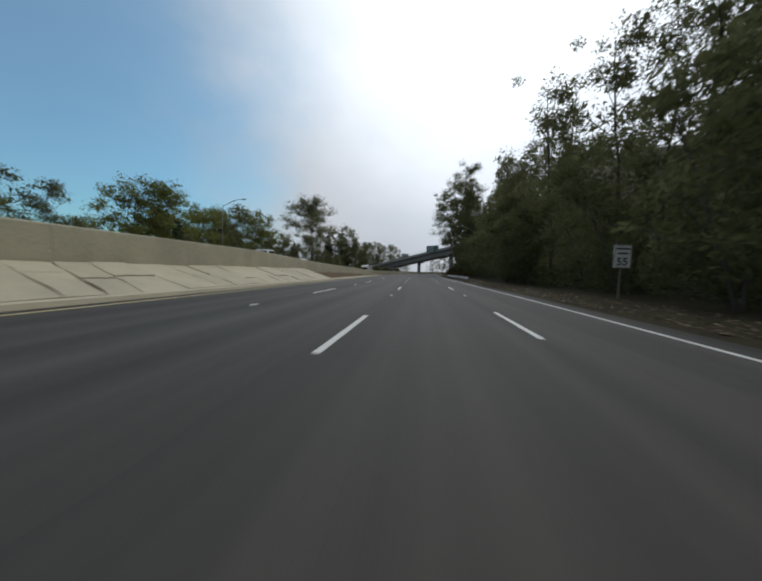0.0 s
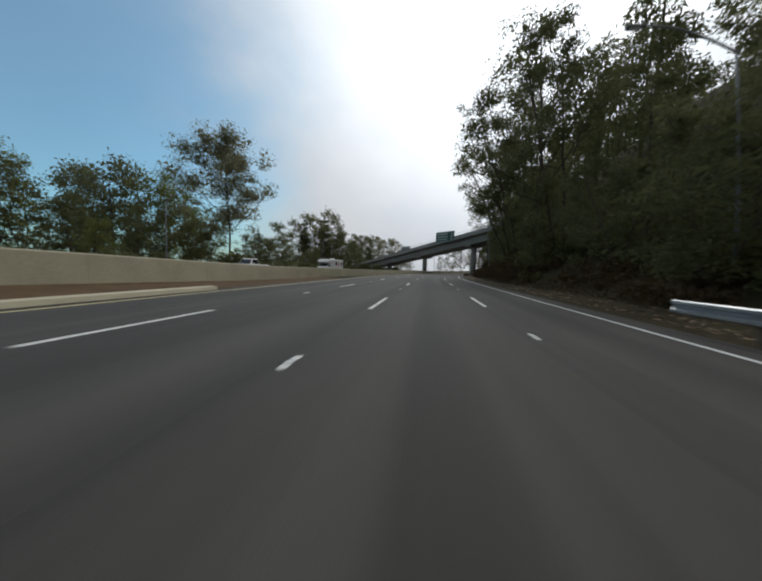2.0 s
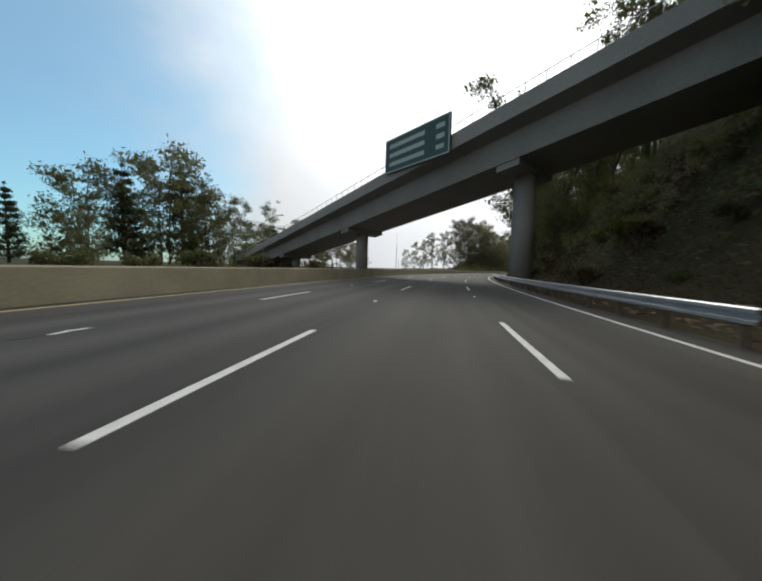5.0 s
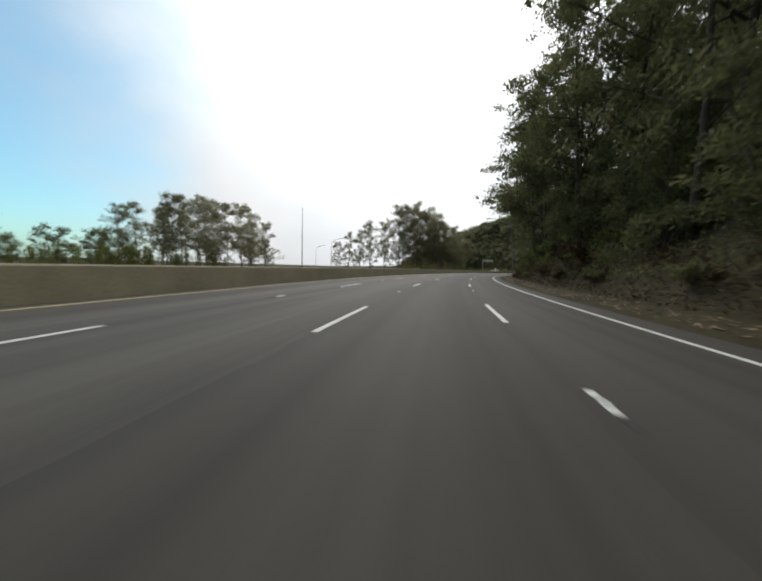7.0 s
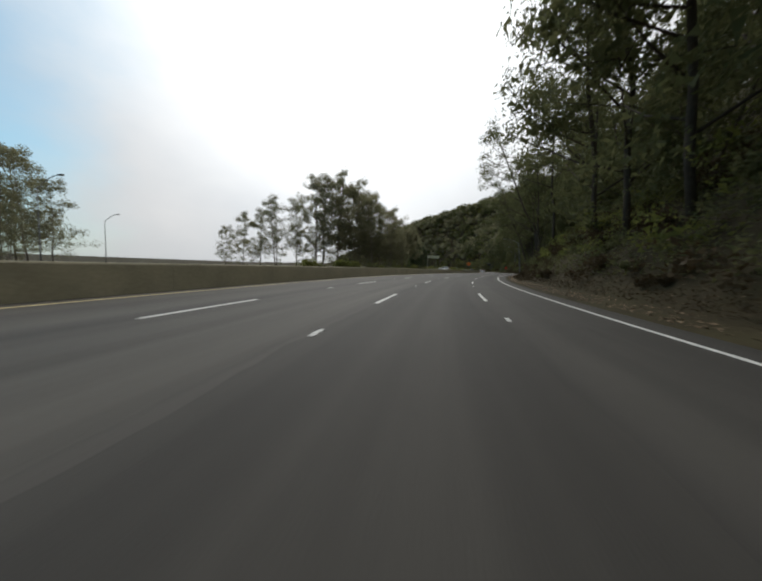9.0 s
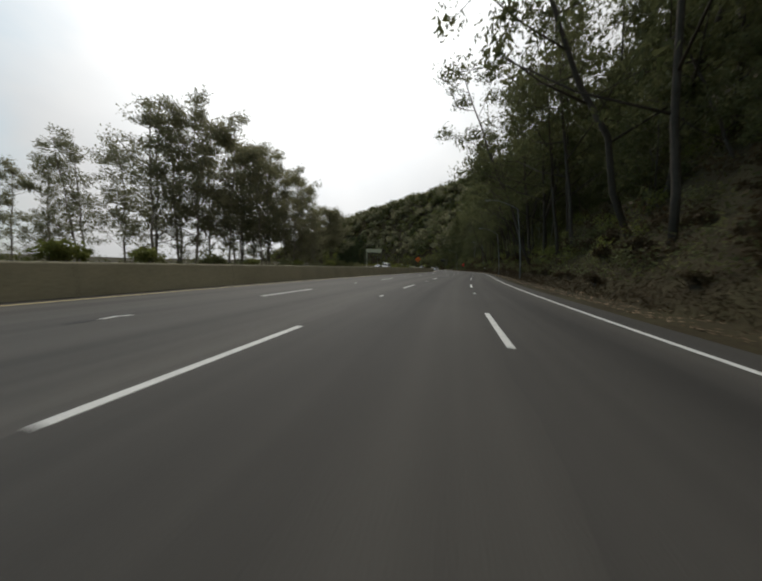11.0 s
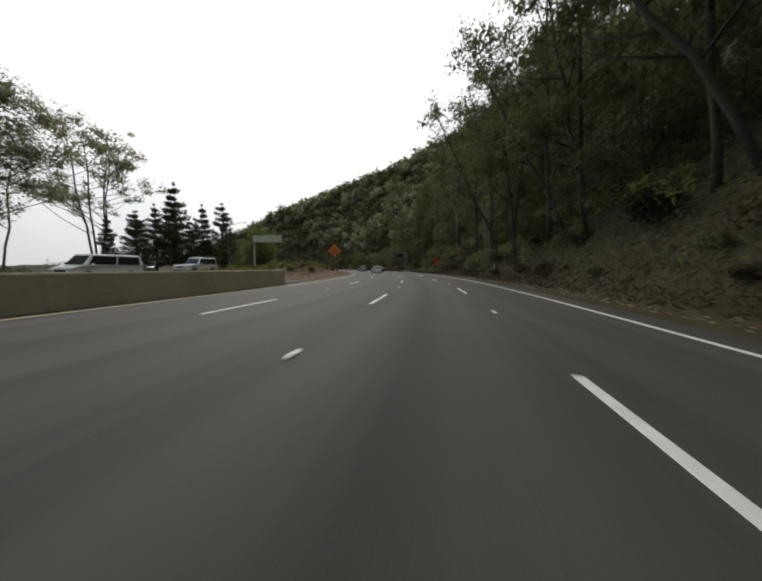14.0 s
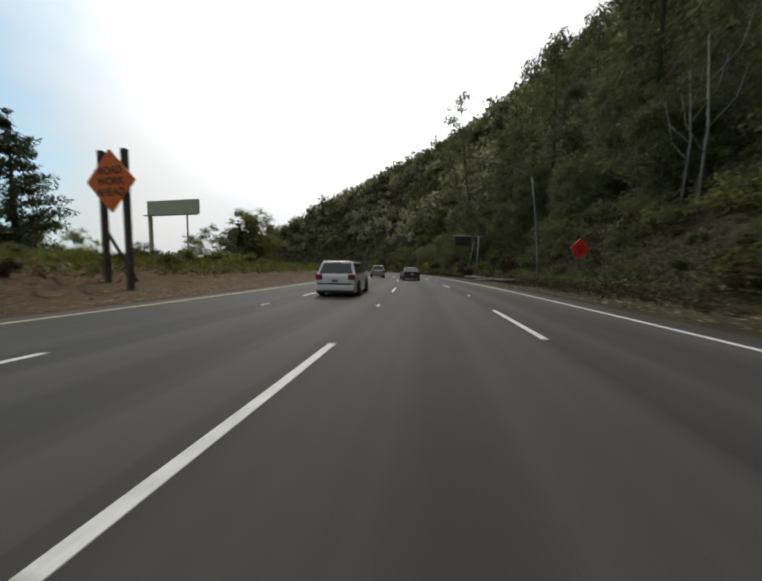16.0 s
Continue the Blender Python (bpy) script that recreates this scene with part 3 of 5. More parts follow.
def gum_tree(seed, h=20.0, bare=0.35, spread=0.28, trunks=1, per=70, leaf=0.42, clump=1.25, material=None, bark=None, label="", branches=11, skirt=0, core=13):
    """Tall tree: pale tapering trunk, rising limbs, crown of leaf clumps with gaps."""
    rng = np.random.default_rng(seed)
    V, F, C, R = [], [], [], []
    for k in range(trunks):
        lean = rng.normal(size=2) * h * 0.05 * (1 + (trunks > 1))
        base = Vector((*(rng.normal(size=2) * 0.5 * (trunks > 1)), -0.6))
        pts, rad = [], []
        for i in range(9):
            t = i / 8
            w = rng.normal(size=2) * 0.006 * h * (0 < i < 8)
            pts.append(base + Vector((lean[0] * t + w[0], lean[1] * t + w[1], (h * 0.93 + 0.6) * t)))
            rad.append(max(0.03, 0.0062 * h * (1 - t) ** 0.8 + 0.03))
        tube_into(V, F, pts, rad, 7)
        for j in range(branches):
            t = bare + (0.97 - bare) * (j + rng.random() * 0.8) / branches
            i = min(7, int(t * 8))
            p = pts[i].lerp(pts[i + 1], t * 8 - i)
            q = rng.random() * 2 * math.pi
            ln = h * spread * (1.15 - 0.75 * ((t - bare) / (1 - bare)) ** 1.5) * (0.7 + 0.5 * rng.random())
            up = 0.5 + 0.5 * rng.random()
            out = Vector((math.cos(q), math.sin(q), 0))
            e1 = p + out * ln * 0.5 + Vector((0, 0, ln * up * 0.35))
            e2 = p + out * ln + Vector((0, 0, ln * up * 0.85))
            r = rad[i] * 0.45
            tube_into(V, F, [p, e1, e2], [r, r * 0.7, 0.03], 5)
            for m in range(3):
                f = 0.55 + 0.45 * rng.random()
                s0 = p.lerp(e1, min(1, f * 1.3)) if f < 0.75 else e1.lerp(e2, (f - 0.5) * 2)
                e3 = s0 + Vector((*(rng.normal(size=2) * ln * 0.25), ln * 0.15 * rng.random() + 0.3))
                tube_into(V, F, [s0, e3], [r * 0.4, 0.02], 4)
                C.append(e3)
                R.append(clump * (0.6 + 0.7 * rng.random()) * h / 20)
            C.append(e2)
            R.append(clump * (0.7 + 0.6 * rng.random()) * h / 20)
        for _ in range(4):
            C.append(pts[-1] + Vector(rng.normal(size=3)) * clump * 0.75 * h / 20 - Vector((0, 0, 0.5 * clump)))
            R.append(clump * (0.5 + 0.5 * rng.random()) * h / 20)
    for k in range(skirt):
        q, r = rng.random() * 6.283, h * spread * 0.75 * rng.random() ** 0.5
        C.append(Vector((math.cos(q) * r, math.sin(q) * r, h * (0.06 + 0.5 * rng.random()))))
        R.append(clump * (0.7 + 0.5 * rng.random()) * h / 20)
    tree = thing("tree", label or "tall eucalyptus tree with pale trunk and ragged grey-green crown", "tree")
    part("trunk", mesh("trunk", V, F, bark or M_BARK, True), None, tree)
    lv, lf = leaves([tuple(c) for c in C], [r * 1.06 for r in R], per, leaf, rng, flat=0.9, core=core)
    part("crown", fast_mesh("crown", lv, lf, material or M_LEAF), None, tree)
    return tree


def pine_tree(seed, h=12.0, wide=0.26, label="dark green pine with whorled branches"):
    rng = np.random.default_rng(seed)
    V, F, C, R = [], [], [], []
    tube_into(V, F, [(0, 0, -0.5), (0.05, 0, h * 0.5), (0, 0, h)], [0.02 * h, 0.012 * h, 0.02], 7)
    rows = 11
    for i in range(rows):
        t = 0.12 + 0.86 * i / rows
        for j in range(6 if i < rows - 2 else 3):
            q = rng.random() * 6.283
            ln = h * wide * (1.05 - t) ** 0.8 * (0.7 + 0.6 * rng.random())
            o = Vector((math.cos(q), math.sin(q), 0))
            e = Vector((0, 0, h * t)) + o * ln + Vector((0, 0, ln * 0.35))
            tube_into(V, F, [(0, 0, h * t), e], [0.006 * h * (1.1 - t), 0.015], 4)
            for f in (0.45, 0.75, 1.0):
                C.append(Vector((0, 0, h * t)).lerp(e, f))
                R.append(0.055 * h * (1.15 - 0.6 * t))
        C.append(Vector((0, 0, h * t)))
        R.append(0.05 * h * (1.2 - t))
    C.append(Vector((0, 0, h * 0.99)))
    R.append(0.02 * h)
    tree = thing("pine_tree", label, "tree")
    part("trunk", mesh("trunk", V, F, M_BARKD, True), None, tree)
    lv, lf = leaves([tuple(c) for c in C], R, 36, 0.34 * h / 12, rng, 0.8, -0.6, 3.5)
    part("crown", fast_mesh("crown", lv, lf, M_PINE), None, tree)
    return tree


def shrub(seed, r=1.2, material=None, label="", name="shrub", per=46):
    rng = np.random.default_rng(seed)
    V, F, C, R = [], [], [], []
    for j in range(9):
        q, f = rng.random() * 6.283, rng.random() ** 0.5
        e = Vector((math.cos(q) * r * f * 0.8, math.sin(q) * r * f * 0.8, r * (0.35 + 0.75 * rng.random() * (1.1 - f * 0.6))))
        tube_into(V, F, [(0, 0, -0.2), e * 0.55, e], [0.05 * r, 0.03 * r, 0.01], 4)
        C.append(e)
        R.append(r * (0.3 + 0.2 * rng.random()))
    ob = thing(name, label or "dense dark green roadside shrub", "shrub")
    part("stem", mesh("stem", V, F, M_BARKD), None, ob)
    lv, lf = leaves([tuple(c) for c in C], R, per, 0.20 * r, rng, 0.9, 0.0, 1.8)
    part("foliage", fast_mesh("foliage", lv, lf, material or M_LEAF2), None, ob)
    return ob


class Wood:
    """Plants copies of some model plants."""

    def __init__(self, models, group, seed):
        self.models, self.group, self.rng, self.used = models, group, random.Random(seed), set()

    def plant(self, s, u, size=1.0, i=None, z=None, sink=0.0, lean=0.0):
        i = self.rng.randrange(min(5, len(self.models))) if i is None else i
        ob = self.models[i]
        m = put(s, u, (ground_z(s, u) if z is None else z) - sink) @ pose(0, 0, 0, 0, -lean, 0) @ pose(0, 0, 0, 0, 0, self.rng.random() * 360)
        if i in self.used:
            ob = copy_thing(ob, m)
        else:
            self.used.add(i)
            ob.matrix_basis = m
        ob.scale = (size,) * 3
        return tagged(ob, group=self.group)


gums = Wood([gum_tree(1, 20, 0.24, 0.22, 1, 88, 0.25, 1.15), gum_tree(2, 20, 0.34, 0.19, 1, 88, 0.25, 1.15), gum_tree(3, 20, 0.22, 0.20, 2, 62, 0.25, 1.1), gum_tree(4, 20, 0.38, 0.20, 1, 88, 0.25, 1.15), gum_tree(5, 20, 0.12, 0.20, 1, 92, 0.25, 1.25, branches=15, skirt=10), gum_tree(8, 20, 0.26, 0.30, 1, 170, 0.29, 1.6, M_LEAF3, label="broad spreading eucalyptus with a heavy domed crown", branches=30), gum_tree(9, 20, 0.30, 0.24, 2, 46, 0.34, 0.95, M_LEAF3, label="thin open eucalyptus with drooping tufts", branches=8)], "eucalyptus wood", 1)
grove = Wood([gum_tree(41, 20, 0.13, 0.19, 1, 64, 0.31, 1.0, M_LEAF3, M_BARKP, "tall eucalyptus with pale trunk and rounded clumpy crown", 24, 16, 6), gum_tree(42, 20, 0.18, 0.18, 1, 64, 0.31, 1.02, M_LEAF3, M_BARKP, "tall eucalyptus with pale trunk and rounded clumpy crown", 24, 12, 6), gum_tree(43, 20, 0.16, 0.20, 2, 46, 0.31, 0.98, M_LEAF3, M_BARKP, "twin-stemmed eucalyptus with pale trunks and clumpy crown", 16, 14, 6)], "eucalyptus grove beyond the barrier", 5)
rounds = Wood([gum_tree(11, 12, 0.08, 0.36, 2, 60, 0.30, 1.9, M_LEAF2, M_BARKD, "rounded bushy green tree", 9, 30), gum_tree(12, 12, 0.06, 0.38, 2, 60, 0.30, 1.9, M_LEAF2, M_BARKD, "rounded bushy green tree", 9, 30), gum_tree(13, 12, 0.06, 0.30, 2, 46, 0.34, 2.0, M_LEAF, M_BARKD, "dense dark bushy tree", 9, 26)], "bushy trees", 2)
pines = Wood([pine_tree(21, wide=0.19), pine_tree(22, wide=0.25)], "pines", 3)
shrubs = Wood([shrub(31, per=70), shrub(32, material=M_LEAF, per=70), shrub(33, material=M_DRY, label="dry brown roadside scrub", per=70), shrub(34, material=M_LEAF, per=80), shrub(35, material=M_DRY, label="dry brown roadside scrub", per=70)], "bank shrubs", 4)


def joined_wood(name, label, models, places, seed, material=None):
    """Trees too many to count, as one object: copies of model crowns and trunks."""
    rng = np.random.default_rng(seed)
    V, F, base = [], [], 0
    for s, u, size, z in places:
        v, f = models[rng.integers(len(models))]
        q = rng.random() * 6.283
        c, n = math.cos(q), math.sin(q)
        x, y, zz = at(s, u, ground_z(s, u) if z is None else z)
        w = np.stack([v[:, 0] * c - v[:, 1] * n, v[:, 0] * n + v[:, 1] * c, v[:, 2]], 1) * size + np.array([x, y, zz])
        V.append(w)
        F.append(f + base)
        base += len(v)
    return tagged(new(name, fast_mesh(name, np.concatenate(V), np.concatenate(F), material or M_LEAF)), label, "woods", "", "stuff")


def crown_model(seed, h, per, size, clump, wide=0.2, bare=0.2, n=16):
    """Corners and faces of a tree's leaf clumps round a thin four-sided trunk."""
    rng = np.random.default_rng(seed)
    C, R = [(0, 0, h * 0.95)], [clump]
    for k in range(n):
        t = bare + (0.95 - bare) * (k + 0.5) / n
        for _ in range(3):
            q, r = rng.random() * 6.283, h * wide * (1.1 - 0.8 * (t - bare) / (1 - bare)) * rng.random() ** 0.5
            C.append((math.cos(q) * r, math.sin(q) * r, h * t + rng.normal() * 0.5))
            R.append(clump * (0.6 + 0.7 * rng.random()))
    V, F = leaves(C, R, per, size, rng)
    t = 0.010 * h
    tv = np.array([(-t, -t, -0.6), (t, -t, -0.6), (t, t, -0.6), (-t, t, -0.6), (-0.05, -0.05, h * 0.9), (0.05, -0.05, h * 0.9), (0.05, 0.05, h * 0.9), (-0.05, 0.05, h * 0.9)])
    tf = np.array([(0, 1, 5), (0, 5, 4), (1, 2, 6), (1, 6, 5), (2, 3, 7), (2, 7, 6), (3, 0, 4), (3, 4, 7)])
    return np.concatenate([tv, V]), np.concatenate([tf, F + 8])


COARSE = [crown_model(70 + k, 20, 26, 0.58, 1.5) for k in range(4)]
COARSER = [crown_model(80 + k, 18, 13, 1.1, 2.0, 0.24, 0.12, 12) for k in range(4)]

rnd = random.Random(7)
# bank on the right: tall trees in uneven rows, bushy trees and scrub under them
_s = -30.0
while _s < 600:
    for _row, (_u0, _u1, _a, _b) in enumerate(((13.4, 16.2, 1.15, 1.65), (18, 23, 1.1, 1.6))):
        if 146 < _s < 172 or 426 < _s < 462 or _s > 498 or (_row == 0 and _s > 460):
            continue
        if _s < 75:
            _u0, _u1, _a, _b = (15.5, 19.0, 0.95, 1.2) if _row == 0 else (21, 26, 1.1, 1.35)
        elif _s < 150 and _row == 0:
            _u0, _u1 = (14.0, 16.5) if _s < 97 else (17.0, 20.0)
        if _row == 0 and 205 < _s < 300:
            _u0, _u1 = 14.5, 17.5
        if _row == 0 and 255 < _s < 330 and rnd.random() < 0.5:
            continue
        if 36 < _s < 54:
            _a, _b = 0.5, 0.7
        if 54 < _s < 73:
            _a, _b = 0.6, 0.75
        if 75 < _s < 87:
            _a, _b = 0.95, 1.15
        if _row == 1 and rnd.random() < 0.6:
            continue
        gums.plant(_s + rnd.uniform(-3, 3), rnd.uniform(_u0, _u1), rnd.uniform(_a, _b), 4 if _s < 75 and _row == 0 and rnd.random() < 0.6 else None, lean=rnd.uniform(-2, 2) if 205 < _s < 300 else rnd.uniform(2, 8) if _row == 0 and _s > 75 else rnd.uniform(-2, 3))
    _s += rnd.uniform(7, 10)
# trees that lean out over the lanes
for _s, _u, _h, _t in ((84, 14.5, 1.25, 12), (98, 14.5, 1.25, 13), (106, 14.5, 1.25, 12), (204, 14, 1.2, 3), (222, 14.5, 1.3, 3), (233, 14.2, 1.4, 4), (240, 14, 1.5, 4), (247, 14.2, 1.55, 4), (253, 13.8, 1.6, 5), (259, 14.2, 1.6, 4), (266, 14.2, 1.55, 4), (273, 14.5, 1.5, 4), (328, 14, 1.4, 7), (335, 14, 1.5, 6), (343, 13, 1.65, 8), (350, 13, 1.7, 9), (366, 13, 1.6, 13), (378, 13, 1.6, 13), (361, 14, 1.35, 10), (371, 14.5, 1.25, 13), (384, 14.5, 1.25, 11), (398, 14.5, 1.2, 9), (408, 14, 1.2, 7)):
    gums.plant(_s, _u, _h, 4 if 230 < _s < 280 else None, lean=_t)
for _s, _u, _h in ((468, 27, 0.8), (489, 26, 0.6)):
    gums.plant(_s, _u, _h, 5)
_back, _far = [], []
_s = -30.0
while _s < 620:
    for _u in (26, 34, 43):
        if 100 < _s < 150 and rnd.random() < 0.6:
            continue
        if 84 < _s < 500 or _s < 84 and _u < 40:
            _back.append((_s + rnd.uniform(-4, 4), _u + rnd.uniform(-3.5, 3.5), rnd.uniform(0.8, 1.4) * (0.8 if _s < 34 else 0.26 if _s < 62 else 0.5 if _s < 84 else 1.0), None))
    for _u in (54, 66, 78, 92):
        if 200 < _s < 510:
            _far.append((_s + rnd.uniform(-4, 4), _u + rnd.uniform(-5, 5), rnd.uniform(0.8, 1.35) * (0.6 if _s > 498 else 1.0), None))
    _s += 8.5
joined_wood("hillside_trees", "dense dark eucalyptus wood climbing the hillside", COARSE, _back, 71)
joined_wood("hilltop_trees", "distant dark trees along the top of the hill", COARSER, _far, 72)
_s = -30.0
while _s < 560:
    _bare = 88 < _s < 146 or 232 < _s < 436
    for _u0, _u1, _w in ((10.5, 11.8, 0.8), (12.3, 15, 1.4)):
        if not (_u0 < 13 and _s < 75 or _u0 < 15 and 436 < _s < 460):
            shrubs.plant(_s + rnd.uniform(-2, 2), rnd.uniform(_u0, _u1), rnd.uniform(0.6, 1.25) * _w * (0.7 if _bare else 1.0), rnd.choice((2, 4, 2, 4, 3)) if _bare and _u0 < 15 else None)
    if not 148 < _s < 172:
        rounds.plant(_s + rnd.uniform(-2, 2), rnd.uniform(21, 24) if 425 < _s < 462 else rnd.uniform(16.5, 21) if _bare else rnd.uniform(12.6, 17), rnd.uniform(0.5, 0.95) * (0.8 if 50 < _s < 84 else 0.6 if _s > 498 else 1.0), 2)
    _s += rnd.uniform(5.2, 7.2)

for _k in range(34):
    rounds.plant(rnd.uniform(432, 500), rnd.uniform(18.5, 36), rnd.uniform(0.45, 0.8), 2)

# left side groves
gums.plant(107.5, -42.5, 1.36, 5)
for _s, _u, _h in ((190, -67, 1.2), (192, -59, 0.95), (195, -52, 0.9), (184, -74, 1.35), (199, -64, 1.0)):
    gums.plant(_s, _u, _h)
for _s, _u, _h in ((12, -38, .7), (18, -40, .72), (24, -40, .75), (31, -44, .5), (37, -42, .5), (56, -65, 1.45), (61, -61, 1.6), (66, -63, 1.55), (72, -68, 1.3), (78, -66, 1.55), (83, -68, 1.6), (89, -66, 1.3), (96, -68, 1.1), (107, -82, 1.9), (112, -85, 2.25), (118, -80, 2.15), (124, -79, 2.05), (131, -82, 1.7), (54, -47, .55), (62, -46, .6), (74, -47, .6), (86, -46, .55), (92, -48, .6)):
    rounds.plant(_s, _u, _h)
for _s, _u, _h in ((97, -50, .9), (105, -50, .8), (110, -52, .9), (118, -47, .75), (124, -47, .75), (131, -51, .8), (138, -51, .65), (152, -56, .6), (166, -62, .8), (188, -81, 2.65), (179, -94, 2.2), (196, -76, 1.9), (204, -74, 1.5), (212, -76, 1.3)):
    rounds.plant(_s, _u, _h, 2)
for _s, _u, _h in ((47.7, -44, .75), (172, -104, 1.7), (193, -82, 2.5), (182, -84, 2.2), (205, -60, 1.2)):
    pines.plant(_s, _u, _h)
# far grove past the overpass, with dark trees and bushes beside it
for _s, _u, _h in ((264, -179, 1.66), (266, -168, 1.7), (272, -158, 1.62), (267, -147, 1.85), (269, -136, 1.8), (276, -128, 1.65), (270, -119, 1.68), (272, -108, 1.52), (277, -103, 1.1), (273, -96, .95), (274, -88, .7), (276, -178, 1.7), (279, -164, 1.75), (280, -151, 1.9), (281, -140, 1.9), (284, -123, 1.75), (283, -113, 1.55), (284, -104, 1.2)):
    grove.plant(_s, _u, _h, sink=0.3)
for _s, _u, _h in ((239, -160, .95), (245, -154, 1.3), (251, -149, 1.3), (232, -166, 1.1), (257, -160, 1.4)):
    rounds.plant(_s, _u, _h, 2)
joined_wood("far_bushes", "low distant green trees beyond the far carriageway", COARSER, [(rnd.uniform(196, 276), -118 + rnd.uniform(-12, 12), rnd.uniform(0.3, 0.5), -2.5) for _ in range(60)], 74, M_LEAF2)
for _s in list(range(34, 200, 9)) + list(range(300, 392, 9)):
    shrubs.plant(_s + rnd.uniform(-2, 2), -35.5 + rnd.uniform(-2, 2), rnd.uniform(1.2, 2.4), rnd.choice((0, 1, 3)))
for _k in range(84):
    _s = rnd.uniform(412, 540)
    shrubs.plant(_s, -rnd.uniform(12.8, 22), rnd.uniform(0.25, 0.95), rnd.choice((0, 0, 1, 3, 2)))
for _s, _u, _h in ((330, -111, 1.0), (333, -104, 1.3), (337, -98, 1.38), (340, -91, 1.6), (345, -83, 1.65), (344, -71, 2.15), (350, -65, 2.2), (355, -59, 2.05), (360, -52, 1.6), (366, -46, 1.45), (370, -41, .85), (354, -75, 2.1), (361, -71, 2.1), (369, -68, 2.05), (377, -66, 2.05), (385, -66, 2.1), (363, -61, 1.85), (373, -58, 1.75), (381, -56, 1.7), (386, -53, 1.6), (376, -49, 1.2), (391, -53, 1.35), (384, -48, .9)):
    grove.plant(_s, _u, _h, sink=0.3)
gums.plant(397, -45.5, 1.12, 5)
for _s, _u, _h, _i in ((391, -46, .85, 6), (402, -47, .9, 6), (425, -52, 1.2, 6), (432, -56, 1.4, 6)):
    gums.plant(_s, _u, _h, _i)
for _s, _u, _h in ((420, -46, .8), (424, -44, .9), (428, -46, .95), (431.4, -44.7, 1.1), (435.7, -43, 1.5), (439, -45, 1.1), (442, -43, 1.0), (445.5, -41.6, 1.3), (448.5, -44, 1.0), (452.2, -39.2, 1.4), (516, -38, 1.2), (525, -36, 1.4)):
    pines.plant(_s, _u, _h)
for _s, _u, _h in ((453, -40, .6), (460, -46, .6), (470, -48, .6), (482, -46, .5), (498, -44, .7), (508, -40, 1.0), (520, -36, 1.4), (526, -34, 1.5), (534, -34, 1.3), (545, -40, 1.1), (560, -44, 1.2)):
    rounds.plant(_s, _u, _h)


# ---------------------------------------------------------------- ground cover
def scatter(name, label, category, count, s0, s1, u0, u1, size, material, seed, slim=1.6, lift=0.25, power=1.0, up=0.0, flat=False, keep=None):
    """Countless blades or flakes lying or standing on the land, as one object."""
    rng = np.random.default_rng(seed)
    P = []
    for _ in range(count):
        s, u = rng.uniform(s0, s1), u0 + (u1 - u0) * rng.random() ** power
        if keep and not keep(s, u, rng.random()):
            continue
        x, y, z = at(s, u, ground_z(s, u))
        P.append((x, y, z + lift * rng.random()))
    P = np.array(P)
    count = len(P)
    a = rng.normal(size=(count, 3))
    a[:, 2] = a[:, 2] * 0.6 + up
    a /= np.linalg.norm(a, axis=1)[:, None]
    if flat:
        a[:, 2] *= 0.2
    b = np.cross(a, rng.normal(size=(count, 3)) * (0.25 if flat else 1.0) + np.array([0, 0, 1.0 if flat else 0.0]))
    b /= np.linalg.norm(b, axis=1)[:, None]
    L = size * (0.5 + rng.random((count, 1)))
    W = L / slim
    V = np.stack([P - a * L / 2 - b * W / 2, P - a * L / 2 + b * W / 2, P + a * L / 2], 1).reshape(-1, 3)
    return tagged(new(name, fast_mesh(name, V, np.arange(3 * count).reshape(-1, 3), material)), label, category, "", "stuff")


scatter("undergrowth", "dark tangled green undergrowth covering the steep bank", "undergrowth", 130000, 84, 520, 11.2, 34, 0.20, M_LEAF, 51, 1.8, 0.7, 1.3)
scatter("undergrowth", "dark green undergrowth under the roadside trees", "undergrowth", 24000, -30, 88, 14.2, 34, 0.30, M_LEAF, 52, 1.6, 1.2, 1.2)
scatter("dry_scrub", "dry brown scrub and dead twigs on the cut bank", "scrub", 150000, 66, 500, 9.7, 20, 0.13, M_DRY, 53, 3.2, 0.5, 1.5, 0.5)
scatter("leaf_litter", "pale dry leaf litter along the road edge", "leaf litter", 30000, -30, 480, 8.1, 11.6, 0.13, M_LITTER, 54, 1.8, 0.03, 1.4, 0.0, True)
scatter("leaf_litter", "pale wood chips and dry leaves on the dirt median", "leaf litter", 34000, 392, 500, -16, -8.3, 0.12, M_LITTER, 55, 2.2, 0.05, 1.0, 0.0, True)
scatter("grass", "yellow-green grass on the median mound", "grass", 26000, 404, 540, -25, -12.8, 0.75, M_GRASS, 56, 7.0, 0.35, 1.0, 1.2, keep=lambda s, u, r: s > 431 or u < float(np.interp(s, [391, 402, 413, 424, 438], [-10.5, -14.2, -16.8, -19.6, -22])) or r < 0.04)
scatter("dry_grass", "straw-coloured dead grass among the green on the median", "grass", 16000, 404, 540, -24, -11.8, 0.55, M_LITTER, 58, 8.0, 0.25, 1.0, 1.0, keep=lambda s, u, r: noise.noise(Vector((s * 0.25, u * 0.4, 0))) > 0.0)
scatter("dry_grass", "low dry grass at the foot of the bank", "grass", 26000, 280, 520, 9.0, 13.5, 0.32, M_DRY, 57, 6.0, 0.12, 1.0, 1.2)


